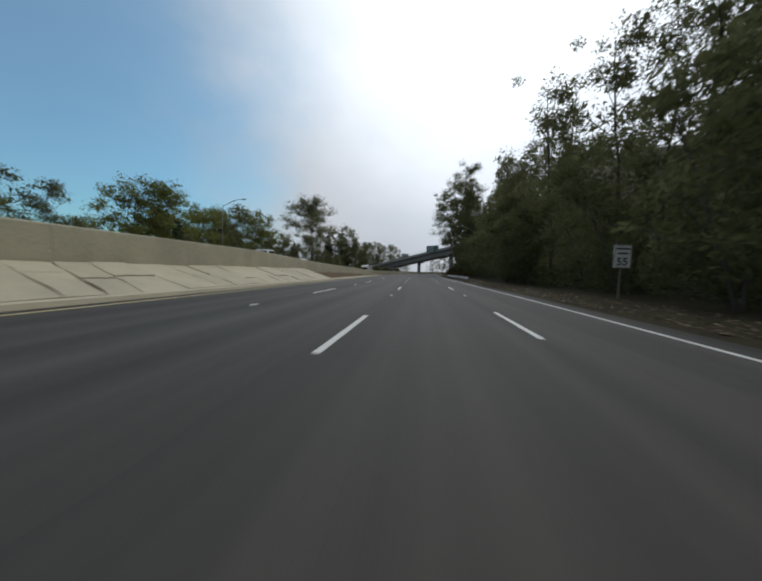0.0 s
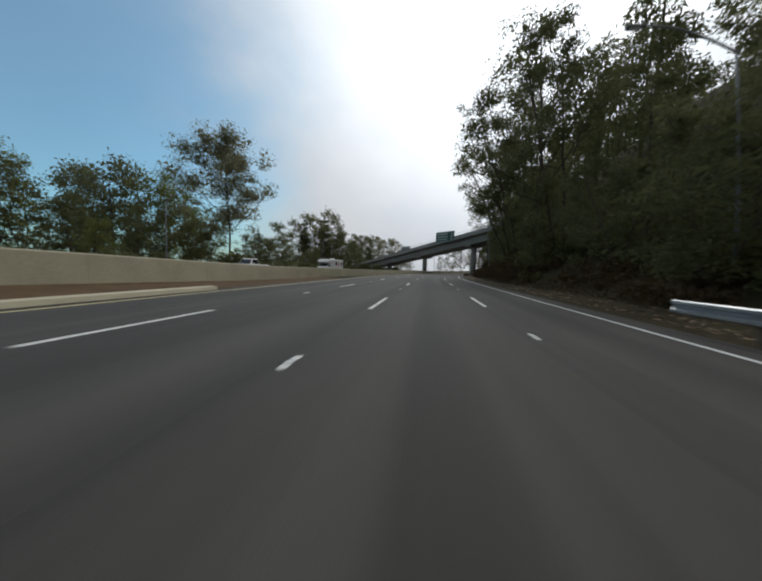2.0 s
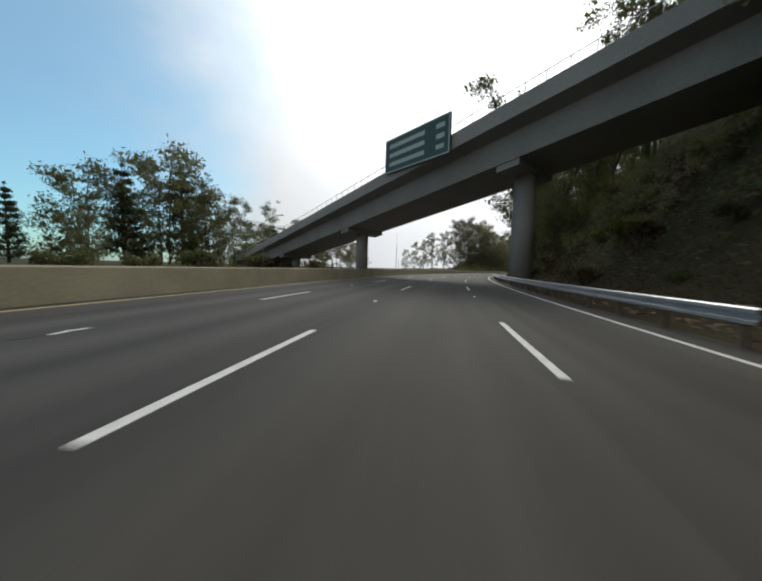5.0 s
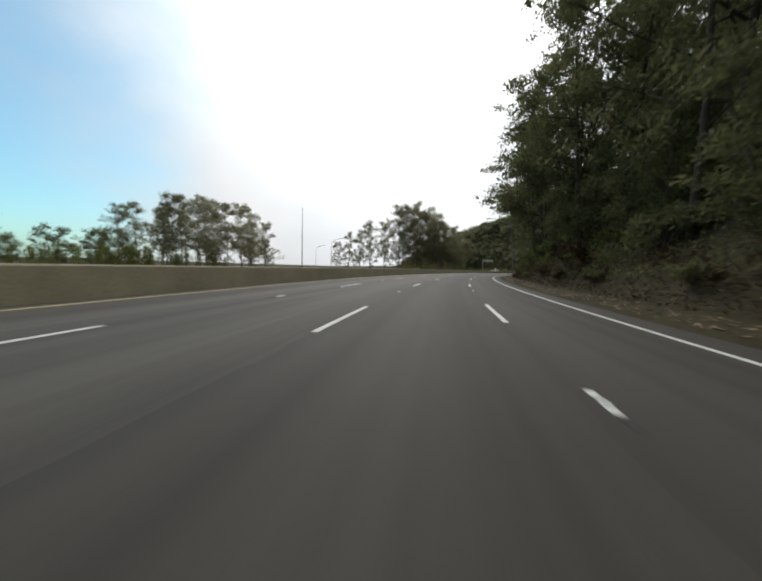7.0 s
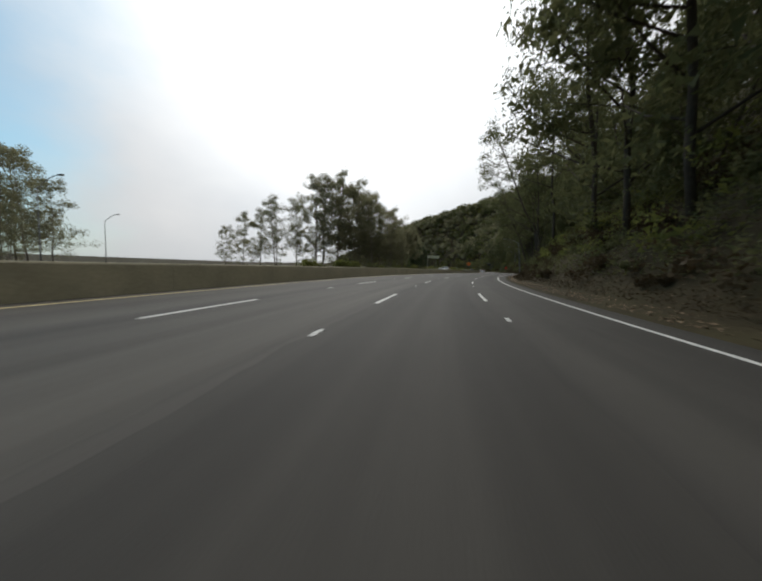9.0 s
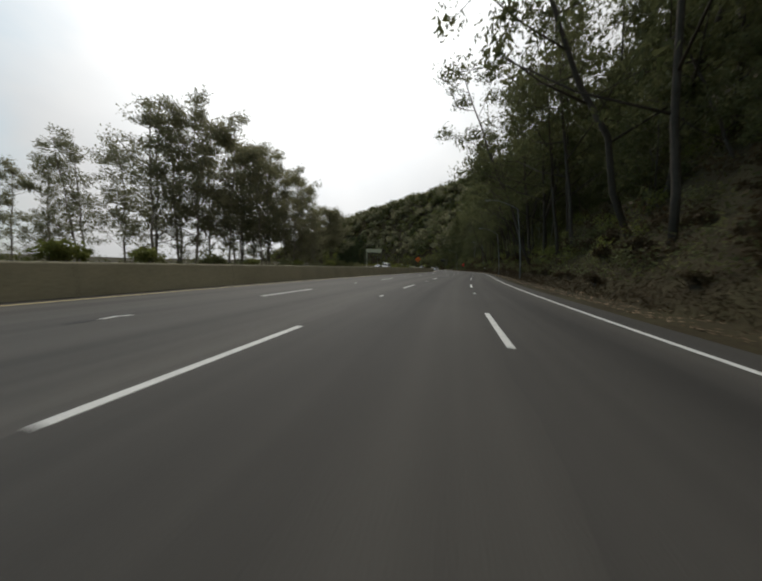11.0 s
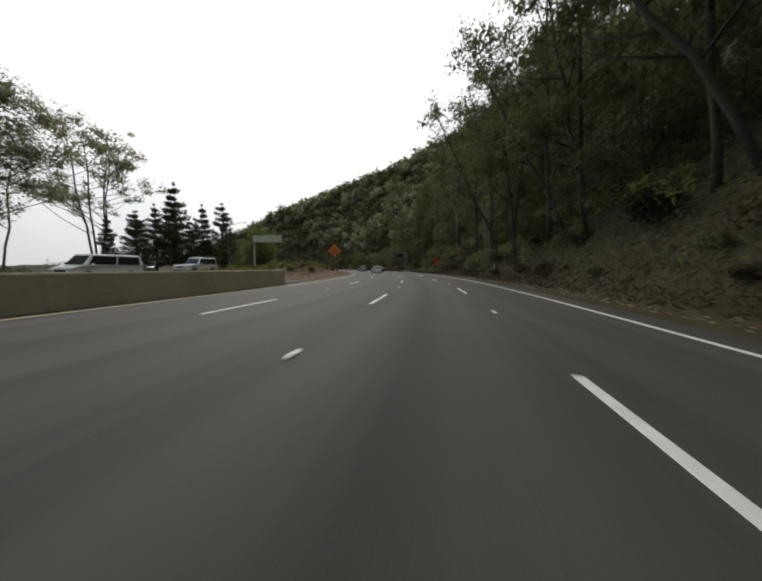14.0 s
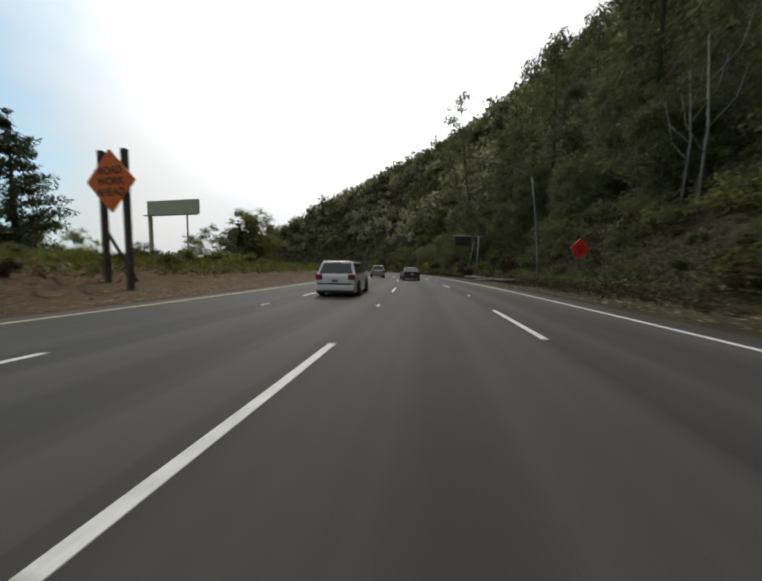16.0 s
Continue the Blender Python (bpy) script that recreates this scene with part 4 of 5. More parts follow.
def far_wood(name, label, count, s0, s1, u0, u1, r, seed, material):
    """The far hillside's woods as many leafy clumps."""
    rng = np.random.default_rng(seed)
    C, R = [], []
    for _ in range(count):
        s, u = rng.uniform(s0, s1), rng.uniform(u0, u1)
        q = r * (0.5 + rng.random())
        x, y, z = at(s, u, ground_z(s, u))
        for _k in range(3):
            C.append((x + rng.normal() * q * 0.5, y + rng.normal() * q * 0.5, z + q * (0.2 + 0.7 * rng.random())))
            R.append(q * (0.5 + 0.3 * rng.random()))
    V, F = leaves(C, R, 26, r * 0.42, rng, 0.9, 0.0, 1.5)
    return tagged(new(name, fast_mesh(name, V, F, material)), label, "woods", "", "stuff")


# haze over the far hill is put into these clumps' paler leaf colour
far_wood("hillside_woods", "woods covering the far hillside, haze in the leaf colour", 900, 472, 715, 22, 112, 3.8, 61, M_LEAF3)
far_wood("hillside_woods", "grey-green trees scattered over the far hillside", 260, 472, 715, 22, 100, 4.4, 65, M_LEAF)
far_wood("hillside_scrub", "olive scrub patches on the far hillside", 1900, 478, 715, 13, 80, 1.5, 62, M_LEAF2)
far_wood("hillside_brush", "brown dry brush on the far hillside", 1000, 478, 700, 13, 70, 1.2, 63, M_DRY)


def bank_scrub(name, label, count, s0, s1, u0, u1, r, material, seed):
    """Low bushes too many to count, each a few leafy clumps on the bank."""
    rng = np.random.default_rng(seed)
    C, R = [], []
    for _ in range(count):
        s, u = rng.uniform(s0, s1), rng.uniform(u0, u1)
        if 436 < s < 452 and u < (16.5 if r > 1 else 13.0):
            continue
        q = r * (0.5 + rng.random())
        for _k in range(5):
            x, y, z = at(s + rng.normal() * q * 0.5, u + rng.normal() * q * 0.5, ground_z(s, u))
            C.append((x, y, z + q * (0.1 + 0.7 * rng.random())))
            R.append(q * (0.35 + 0.25 * rng.random()))
    V, F = leaves(C, R, 30, 0.21, rng, 0.9, 0.0, 1.8)
    return tagged(new(name, fast_mesh(name, V, F, material)), label, "scrub", "", "stuff")


bank_scrub("green_scrub", "olive green bushes crowding the steep bank", 420, 172, 510, 12.5, 27, 1.6, M_LEAF2, 91)
bank_scrub("green_scrub", "dark green bushes under the bank trees", 300, 172, 510, 11.5, 24, 1.4, M_LEAF, 92)
bank_scrub("dry_bushes", "brown half-dead bushes on the cut bank", 460, 86, 470, 10.6, 22, 1.2, M_DRY, 93)
bank_scrub("green_scrub", "dark bushes on the slope behind the warning sign", 330, 422, 470, 16.6, 32, 1.5, M_LEAF, 94)
bank_scrub("green_scrub", "low olive bushes round the warning sign", 170, 418, 468, 12.6, 19, 0.7, M_LEAF, 101)
bank_scrub("green_scrub", "dark tangled bushes behind the roadside trees", 300, -25, 80, 20, 48, 2.2, M_LEAF, 102)
scatter("undergrowth", "dry and green undergrowth on the slope by the warning sign", "undergrowth", 40000, 418, 472, 11.6, 28, 0.15, M_DRY, 103, 2.0, 0.5, 1.1)
bank_scrub("green_scrub", "dark green bushes under the roadside trees", 420, -20, 172, 13.4, 26, 1.4, M_LEAF, 96)
bank_scrub("green_scrub", "low green bushes along the foot of the slope", 260, 452, 500, 11.6, 18, 0.9, M_LEAF, 97)
bank_scrub("dry_bushes", "brown brush at the foot of the slope", 90, 424, 436, 11.2, 17, 0.9, M_DRY, 95)
far_wood("ridge_trees", "rounded dark trees along the far ridge", 150, 500, 690, 52, 84, 4.6, 64, M_LEAF)
bank_scrub("dry_bushes", "brown brush on the slope before the overpass", 230, 62, 140, 10.6, 16, 0.8, M_DRY, 98)
bank_scrub("green_scrub", "green undergrowth below the grove", 80, 300, 410, -47, -33, 1.4, M_LEAF, 99)


# ---------------------------------------------------------------- slope paving and kerb
paving = thing("slope_paving", "cracked and heaved beige concrete slope paving below the barrier wall", "paving", "", "structure")
_r = random.Random(5)
_cols = [-40.0]
while _cols[-1] < 26.5:
    _cols.append(_cols[-1] + _r.uniform(0.9, 2.1))


def on_slope(s, t, up=0.0):
    return at(s, -7.98 - 3.1 * t, 0.17 + 0.97 * t + up)


def broken_slab(a, b, c, d, ska, skb, up, r):
    """One slab with crooked broken edges, between a and b along the road and c and d up the slope."""
    ring = []
    for (p, q), (p2, q2) in zip(((a, c), (b, c), (b, d), (a, d)), ((b, c), (b, d), (a, d), (a, c))):
        for f in (0.0, 0.3, 0.65):
            w = 0.0 if f == 0 else 1.0
            flat_run = q == q2
            s = p + (p2 - p) * f + (0 if flat_run else w * r.uniform(-0.09, 0.09))
            t = q + (q2 - q) * f + (w * r.uniform(-0.02, 0.02) if flat_run and 0.02 < q < 0.98 else 0)
            ring.append((s + (ska + (skb - ska) * (s - a) / (b - a)) * t, t))
    tilt = [r.uniform(-0.02, 0.02), r.uniform(-0.03, 0.03)]
    tops = [on_slope(s, t, up + tilt[0] * (s - a) + tilt[1] * (t - c)) for s, t in ring]
    n = len(tops)
    return mesh("paving_slab", tops + [(x, y, z - 0.15) for x, y, z in tops], [tuple(range(n)), tuple(range(2 * n - 1, n - 1, -1))] + [(k, k + n, (k + 1) % n + n, (k + 1) % n) for k in range(n)], M_PAVING)


_skew = [_r.uniform(-0.45, 0.75) for _ in _cols]
for _i in range(len(_cols) - 1):
    _cuts = [0.0, _r.uniform(0.3, 0.75), 1.0] if _r.random() < 0.65 else [0.0, 1.0] if _r.random() < 0.5 else [0.0, 0.3, 0.68, 1.0]
    for _j in range(len(_cuts) - 1):
        a, b = _cols[_i] + _r.uniform(0.015, 0.06), _cols[_i + 1] - _r.uniform(0.01, 0.05)
        c, d = _cuts[_j] + 0.008, _cuts[_j + 1] - 0.016
        part("paving_slab", broken_slab(a, b, c, d, _skew[_i], _skew[_i + 1], _r.uniform(-0.025, 0.02), _r), None, paving)
swept("kerb", "low pale concrete kerb along the inner shoulder", "kerb", -60, 62, [(-7.98, -0.1), (-7.98, 0.17), (-7.62, 0.15), (-7.55, 0.02), (-7.55, -0.1)], M_PAVING, 3.0)

# road studs
M_STUD = mat("white_stud", (0.62, 0.62, 0.58), 0.4, vary=0.2)
_bm = bmesh.new()
box_bm(_bm, 0, 0, 0.008, 0.10, 0.10, 0.016, 0.006)
_stud = bpy.data.meshes.new("road_stud")
_bm.to_mesh(_stud)
_bm.free()
_stud.materials.append(M_STUD)
M_TAR = mat("tar_stain", (0.036, 0.034, 0.032), 0.9, vary=0.3, scale=8, fine=60, bump=0.3)
_r = random.Random(15)
for _s, _u in MARKS:
    if not -10 < _s < 470:
        continue
    _n = _r.random()
    for _j in range(2 if _n < 0.4 else 1):
        _o = new("tar_stain", ragged(_s + _r.uniform(-0.5, 0.6), _u + _r.uniform(-0.09, 0.09), _r.uniform(0.2, 0.5), _r.uniform(0.10, 0.2), 0.004 + 0.001 * _j, _r, M_TAR, "tar_stain"))
        _o.parent = road
    for _d, _l in ((0.05, 0.26), (0.36, 0.2)) if _n < 0.6 else ((0.22, 0.46),):
        _o = new("lane_mark", ragged(_s + _d, _u + _r.uniform(-0.01, 0.01), _l, 0.11, 0.008, _r, M_PAINT, "lane_mark"))
        _o.parent = road
    _o = new("road_stud", _stud)
    _o.matrix_world = put(_s + 0.16, _u, 0.006)
    _o.parent = road

# barrier joints, as narrow recessed-looking grooves
M_JOINT = mat("joint_dirt", (0.13, 0.115, 0.09), 0.95)
for _s in np.arange(-38.0, 388.0, 6.1):
    pr = barrier_profile(_s)
    V = []
    for ds in (-0.006, 0.006):
        V += [at(_s + ds, u + 0.003, z + 0.002) for u, z in pr[:4]]
    part("joint", mesh("joint", V, [(i, i + 1, i + 5, i + 4) for i in range(3)], M_JOINT), None, barrier)


# ---------------------------------------------------------------- guard rails
def guard_rail(s0, s1, u):
    g = thing("guard_rail", "galvanised steel guard rail on short posts beside the shoulder", "guard rail")
    prof = [(0, 0.40), (0.05, 0.43), (0.05, 0.49), (-0.02, 0.53), (-0.02, 0.58), (0.05, 0.62), (0.05, 0.68), (0, 0.71)]
    front = [(u - a, z) for a, z in prof]
    back = [(u - a + 0.012, z) for a, z in reversed(prof)]
    part("rail_beam", sweep("rail_beam", s0, s1, front + back, M_STEEL, 1.9, True), None, g)
    m = box(0.14, 0, 0.22, 0.14, 0.10, 1.0, 0.01)
    me = bpy.data.meshes.new("rail_post")
    m.to_mesh(me)
    m.free()
    me.materials.append(M_WOOD)
    for s in np.arange(s0 + 0.4, s1, 1.9):
        o = part("rail_post", me, None, g)
        o.matrix_world = put(s, u + 0.02, 0)
    return g


M_WOOD = mat("weathered_wood", (0.16, 0.12, 0.085), 0.9, vary=0.35, scale=2, fine=14, bump=0.4, spread=0.3)
M_WOODD = mat("dark_post_wood", (0.075, 0.062, 0.05), 0.9, vary=0.35, scale=2, fine=14, bump=0.4)
guard_rail(33, 58, 7.35)
guard_rail(136, 187, 7.2)

# ---------------------------------------------------------------- street lamps
M_POLE = mat("pole_steel", (0.20, 0.20, 0.19), 0.6, 0.3, vary=0.2, scale=1, fine=10)
M_LENS = mat("lamp_glass", (0.55, 0.55, 0.52), 0.3)


def street_lamp(s, u, h=10.3, arm=4.2, z=None, side=-1, bow=0.0):
    z = ground_z(s, u) if z is None else z
    o = thing("street_lamp", "grey steel street lamp with a long curved arm", "street lamp", "street lamps", "", put(s, u, z))
    part("pole", tube("pole", [(side * bow * t ** 1.6, 0, -0.3 + (h - 0.9) * t) for t in (0, 0.25, 0.5, 0.75, 1)], [0.09, 0.08, 0.07, 0.06, 0.05], M_POLE, 10), None, o)
    part("base_plate", box(0, 0, 0.03, 0.4, 0.4, 0.06, 0.01), M_POLE, o)
    pts = [(side * (bow + (arm - bow) * t), 0, h - 1.25 + 1.25 * math.sin(t * math.pi / 2)) for t in np.linspace(0, 1, 7)]
    part("arm", tube("arm", pts, [0.05] * 6 + [0.035], M_POLE, 7), None, o)
    hd = part("lamp_head", box(side * (arm + 0.3), 0, h, 0.75, 0.26, 0.15, 0.05), M_POLE, o, "flat cobra-head lamp housing")
    part("lens", box(side * (arm + 0.35), 0, h - 0.085, 0.42, 0.18, 0.03, 0.01), M_LENS, hd)
    return o


for _s, _u in ((64.5, 14.1), (116, 12.5), (243, 9.6), (334.4, 9.7), (363, 9.0), (414.3, 12.6), (450, 12.1), (505, 11.5)):
    street_lamp(_s, _u, bow=0.85)
for _s, _u in ((43, -31.5), (82, -30.5), (127, -31), (174, -31), (260.7, -40.6), (276, -62), (445.8, -36.2)):
    street_lamp(_s, _u, 11.4 if _s in (43, 445.8) else 9.6, 3.5, side=1)
_o = thing("tall_mast", "slender tall steel mast beyond the far carriageway", "mast", "", "", put(255.5, -46.5, ground_z(255.5, -46.5)))
part("shaft", tube("shaft", [(0, 0, -0.5), (0, 0, 9), (0, 0, 18)], [0.16, 0.11, 0.05], M_POLE, 8), None, _o)
part("base_plate", box(0, 0, 0.04, 0.6, 0.6, 0.08, 0.01), M_POLE, _o)
part("finial", box(0, 0, 18.1, 0.16, 0.16, 0.3, 0.03), M_POLE, _o)

# ---------------------------------------------------------------- signs
M_WHITE = mat("sign_white", (0.72, 0.72, 0.70), 0.5, vary=0.08)
M_BLACK = mat("sign_black", (0.02, 0.02, 0.02), 0.5)
M_ORANGE = mat("sign_orange", (0.78, 0.17, 0.012), 0.55, vary=0.15, scale=2, fine=20)
M_RED = mat("sign_red_orange", (0.95, 0.045, 0.022), 0.5, vary=0.1)
M_GREEN = mat("sign_green", (0.035, 0.075, 0.055), 0.5, vary=0.2)
M_BILL = mat("bill_panel", (0.44, 0.45, 0.31), 0.7, vary=0.12, scale=0.4, fine=6)
M_PALE = mat("sign_pale", (0.42, 0.46, 0.42), 0.5)


def words(name, text, size, parent, place, material, label=""):
    """Letters as a mesh, upright and facing back along the road."""
    cu = bpy.data.curves.new(name, "FONT")
    cu.body, cu.size, cu.align_x, cu.align_y, cu.extrude = text, size, "CENTER", "CENTER", 0.004
    cu.resolution_u, cu.offset = 3, size * 0.022
    tmp = bpy.data.objects.new(name, cu)
    me = bpy.data.meshes.new_from_object(tmp)
    bpy.data.objects.remove(tmp)
    me.materials.append(material)
    o = part(name, me, None, parent, label)
    o.matrix_basis = pose(*place, 90, 0, 0)
    return o


sp = thing("speed_sign", "white speed limit sign with a black 55 on a wooden post", "road sign", "", "", put(13.2, 11.75, -0.05))
part("post", box(0, 0.04, 1.45, 0.10, 0.10, 3.0, 0.01), M_WOOD, sp)
_p = part("panel", box(0, -0.03, 2.36, 0.86, 0.03, 1.18, 0.012), M_WHITE, sp)
for _x in (-0.395, 0.395):
    part("border", box(_x, -0.048, 2.36, 0.018, 0.008, 1.10), M_BLACK, _p)
for _z in (1.81, 2.91):
    part("border", box(0, -0.048, _z, 0.79, 0.008, 0.018), M_BLACK, _p)
words("number", "55", 0.56, _p, (0, -0.05, 2.07), M_BLACK, "black number 55")
for _z, _w in ((2.76, 0.66), (2.52, 0.50)):
    part("text_bar", box(0, -0.048, _z, _w, 0.008, 0.085), M_BLACK, _p)


def diamond(side, thick=0.03, r=0.06):
    bm = bmesh.new()
    box_bm(bm, 0, 0, 0, side, thick, side)
    es = [e for e in bm.edges if abs(e.verts[0].co.y - e.verts[1].co.y) > thick * 0.5]
    bmesh.ops.bevel(bm, geom=es, offset=r, segments=3, affect="EDGES", profile=0.5)
    bmesh.ops.rotate(bm, verts=bm.verts, cent=(0, 0, 0), matrix=Euler((0, radians(45), 0)).to_matrix())
    return bm


rw = thing("road_work_sign", "orange diamond road work ahead sign on two dark wooden posts", "road sign", "", "", put(434.6, -11.38, 0, -6))
_g = ground_z(434.6, -11.6)
for _x in (-0.62, 0.62):
    part("post", box(_x, 0.1, (6.0 + _g) / 2 - 0.2, 0.2, 0.2, 6.0 - _g + 0.4, 0.012), M_WOODD, rw)
_b = bmesh.new()
box_bm(_b, 0, 0, 0, 0.1, 0.1, 2.6, 0.01)
bmesh.ops.rotate(_b, verts=_b.verts, cent=(0, 0, 0), matrix=Euler((radians(28), 0, 0)).to_matrix())
bmesh.ops.translate(_b, verts=_b.verts, vec=(-0.62, 0.75, 1.6))
part("brace", _b, M_WOODD, rw)
_d = diamond(1.84)
bmesh.ops.translate(_d, verts=_d.verts, vec=(0, -0.02, 4.70))
_p = part("panel", _d, M_ORANGE, rw, "orange diamond panel")
for _z, _w in ((5.12, "ROAD"), (4.68, "WORK"), (4.24, "AHEAD")):
    words("lettering", _w, 0.45, _p, (0, -0.04, _z), M_BLACK, "black lettering " + _w)

rs = thing("warning_sign", "bright red-orange diamond sign on a dark post by the bank", "road sign", "", "", put(449.5, 15.2, 0, 8))
_g = ground_z(449.5, 15.2)
part("post", box(0, 0.06, (2.9 + _g) / 2 - 0.2, 0.12, 0.10, 2.9 - _g + 0.4, 0.01), M_WOODD, rs)
_d = diamond(1.25)
bmesh.ops.translate(_d, verts=_d.verts, vec=(0, -0.02, 3.05))
_p = part("panel", _d, M_RED, rs, "fluorescent red-orange diamond panel")
for _x, _z, _w in ((0, 3.22, 0.5), (0, 3.0, 0.62), (0, 2.78, 0.45)):
    part("text_bar", box(_x, -0.04, _z, _w, 0.008, 0.07), M_BLACK, _p)

bill = thing("billboard", "blank pale green billboard on a single steel mast", "billboard")
_a, _b2 = Vector(at(465.6, -34.8)), Vector(at(463.6, -26.5))
_dir = (_b2 - _a).normalized()
_nr = Vector((-_dir.y, _dir.x, 0))
_mid = (_a + _b2) / 2
bill.matrix_world = Matrix.Translation((_mid.x, _mid.y, 0)) @ Matrix.Rotation(math.atan2(_dir.y, _dir.x), 4, "Z")
_w = (_b2 - _a).length
part("panel", box(0, 0, 9.35, _w, 0.3, 1.95, 0.03), M_BILL, bill, "blank pale green panel")
part("mast", box(-_w / 2 + 0.35, 0, 4.2, 0.45, 0.35, 9.4, 0.03), M_BILL, bill)
part("mast", box(_w * 0.26, 0.1, 4.2, 0.16, 0.16, 9.2, 0.02), M_POLE, bill)
part("walkway", box(0, -0.5, 8.25, _w, 0.7, 0.06, 0.01), M_POLE, bill)

# overpass guide sign
_g0, _g1 = on_bridge(13.6, -5.45, 0), on_bridge(4.4, -5.45, 0)
_dir = (_g1 - _g0).normalized()
gs = thing("guide_sign", "dark green overhead guide sign hung on the overpass face", "road sign")
gs.matrix_world = Matrix.Translation((*((_g0 + _g1) / 2).xy, 0)) @ Matrix.Rotation(math.atan2(_dir.y, _dir.x), 4, "Z")
_p = part("panel", box(0, 0, 13.65, 9.2, 0.16, 3.6, 0.04), M_GREEN, gs)
for _z in (11.9, 15.4):
    part("border", box(0, -0.09, _z, 9.0, 0.02, 0.12), M_PALE, _p)
for _x in (-4.45, 4.45):
    part("border", box(_x, -0.09, 13.65, 0.12, 0.02, 3.4), M_PALE, _p)
for _z in (14.6, 13.65, 12.7):
    part("text_bar", box(-1.2, -0.09, _z, 5.2, 0.02, 0.42), M_PALE, _p)
    part("text_bar", box(3.4, -0.09, _z, 1.0, 0.02, 0.42), M_PALE, _p)
for _x in (-3.2, 0, 3.2):
    part("bracket", box(_x, 0.2, 13.2, 0.14, 0.3, 2.4), M_POLE, gs)

# sign for the other direction on the far face, with its lamp walkway
_h0, _h1 = on_bridge(50.0, 6.2, 0), on_bridge(43.4, 6.2, 0)
_dir = (_h1 - _h0).normalized()
fs = thing("guide_sign", "grey-backed overhead sign with lamp walkway on the overpass", "road sign")
fs.matrix_world = Matrix.Translation((*((_h0 + _h1) / 2).xy, 0)) @ Matrix.Rotation(math.atan2(_dir.y, _dir.x), 4, "Z")
part("panel", box(0, 0, 11.0, 6.5, 0.14, 3.4, 0.03), M_PALE, fs)
for _x in (-2.6, -0.9, 0.9, 2.6):
    part("bracket", box(_x, -0.5, 9.6, 0.12, 0.95, 4.6), M_POLE, fs)
    part("walkway_arm", box(_x, 0.7, 8.75, 0.09, 1.9, 0.10), M_POLE, fs)
for _y in (0.35, 0.95, 1.5):
    part("walkway_bar", box(0, _y, 8.83, 6.5, 0.09, 0.05), M_POLE, fs)
for _x in (-1.8, 0.0, 1.8):
    part("sign_lamp", box(_x, 1.65, 8.95, 0.55, 0.25, 0.2, 0.04), M_POLE, fs)

# ---------------------------------------------------------------- temporary barrier blocks
M_KRAIL = mat("pale_concrete", (0.42, 0.39, 0.33), 0.9, vary=0.2, scale=1.0, fine=12, bump=0.3, spread=0.5)


def k_rail(s, u, s2, u2, z):
    a, b = Vector(at(s, u)), Vector(at(s2, u2))
    L = (b - a).length
    prof = [(-0.30, 0), (-0.30, 0.08), (-0.13, 0.33), (-0.08, 0.82), (0.08, 0.82), (0.13, 0.33), (0.30, 0.08), (0.30, 0)]
    V = [(x, y, zz) for y in (-L / 2 + 0.03, L / 2 - 0.03) for x, zz in prof]
    n = len(prof)
    F = [(i, (i + 1) % n, (i + 1) % n + n, i + n) for i in range(n)] + [tuple(range(n))[::-1], tuple(range(n, 2 * n))]
    d = (b - a).normalized()
    o = thing("concrete_barrier", "pale precast concrete barrier block on the dirt", "barrier", "temporary barrier")
    o.matrix_world = Matrix.Translation((*((a + b) / 2).xy, z)) @ Matrix.Rotation(math.atan2(d.y, d.x) - math.pi / 2, 4, "Z")
    part("block", mesh("block", V, F, M_KRAIL), None, o)
    for y in (-L / 4, L / 4):
        part("drain_slot", box(0, y, 0.03, 0.62, 0.5, 0.07), M_JOINT, o)


_line = [(391.5, -9.9), (396.8, -12.2), (402.2, -13.6), (407.5, -14.6), (413.0, -16.2), (418.5, -17.6), (424.5, -19.0), (431.0, -20.4)]
for (a, b), (c, d) in zip(_line[:-1], _line[1:]):
    k_rail(a, b, c, d, min(ground_z(a, b), ground_z(c, d)) - 0.03)

# ---------------------------------------------------------------- wreckage by the bank
M_DEAD = mat("dead_wood", (0.30, 0.27, 0.22), 0.9, vary=0.3, scale=1, fine=10, bump=0.4)
fr_ = thing("sign_frame", "damaged dark steel sign frame leaning by the bank", "sign frame", "", "", put(466, 11.6, 0))
part("post", tube("post", [(0, 0, -0.3), (0.05, 0, 3.2), (0.15, 0, 6.0)], [0.12, 0.12, 0.1], M_POLE, 8), None, fr_)
part("post", tube("post", [(-1.2, 0.3, 1.6), (-0.8, 0.2, 3.4), (-0.55, 0, 5.2)], [0.07, 0.07, 0.07], M_POLE, 6), None, fr_)
part("beam", tube("beam", [(0.6, 0, 5.9), (-3.4, 0.6, 6.1)], [0.1, 0.08], M_POLE, 6), None, fr_)
part("panel", box(-2.0, 0.3, 5.3, 2.2, 0.08, 1.3, 0.02), M_BLACK, fr_)
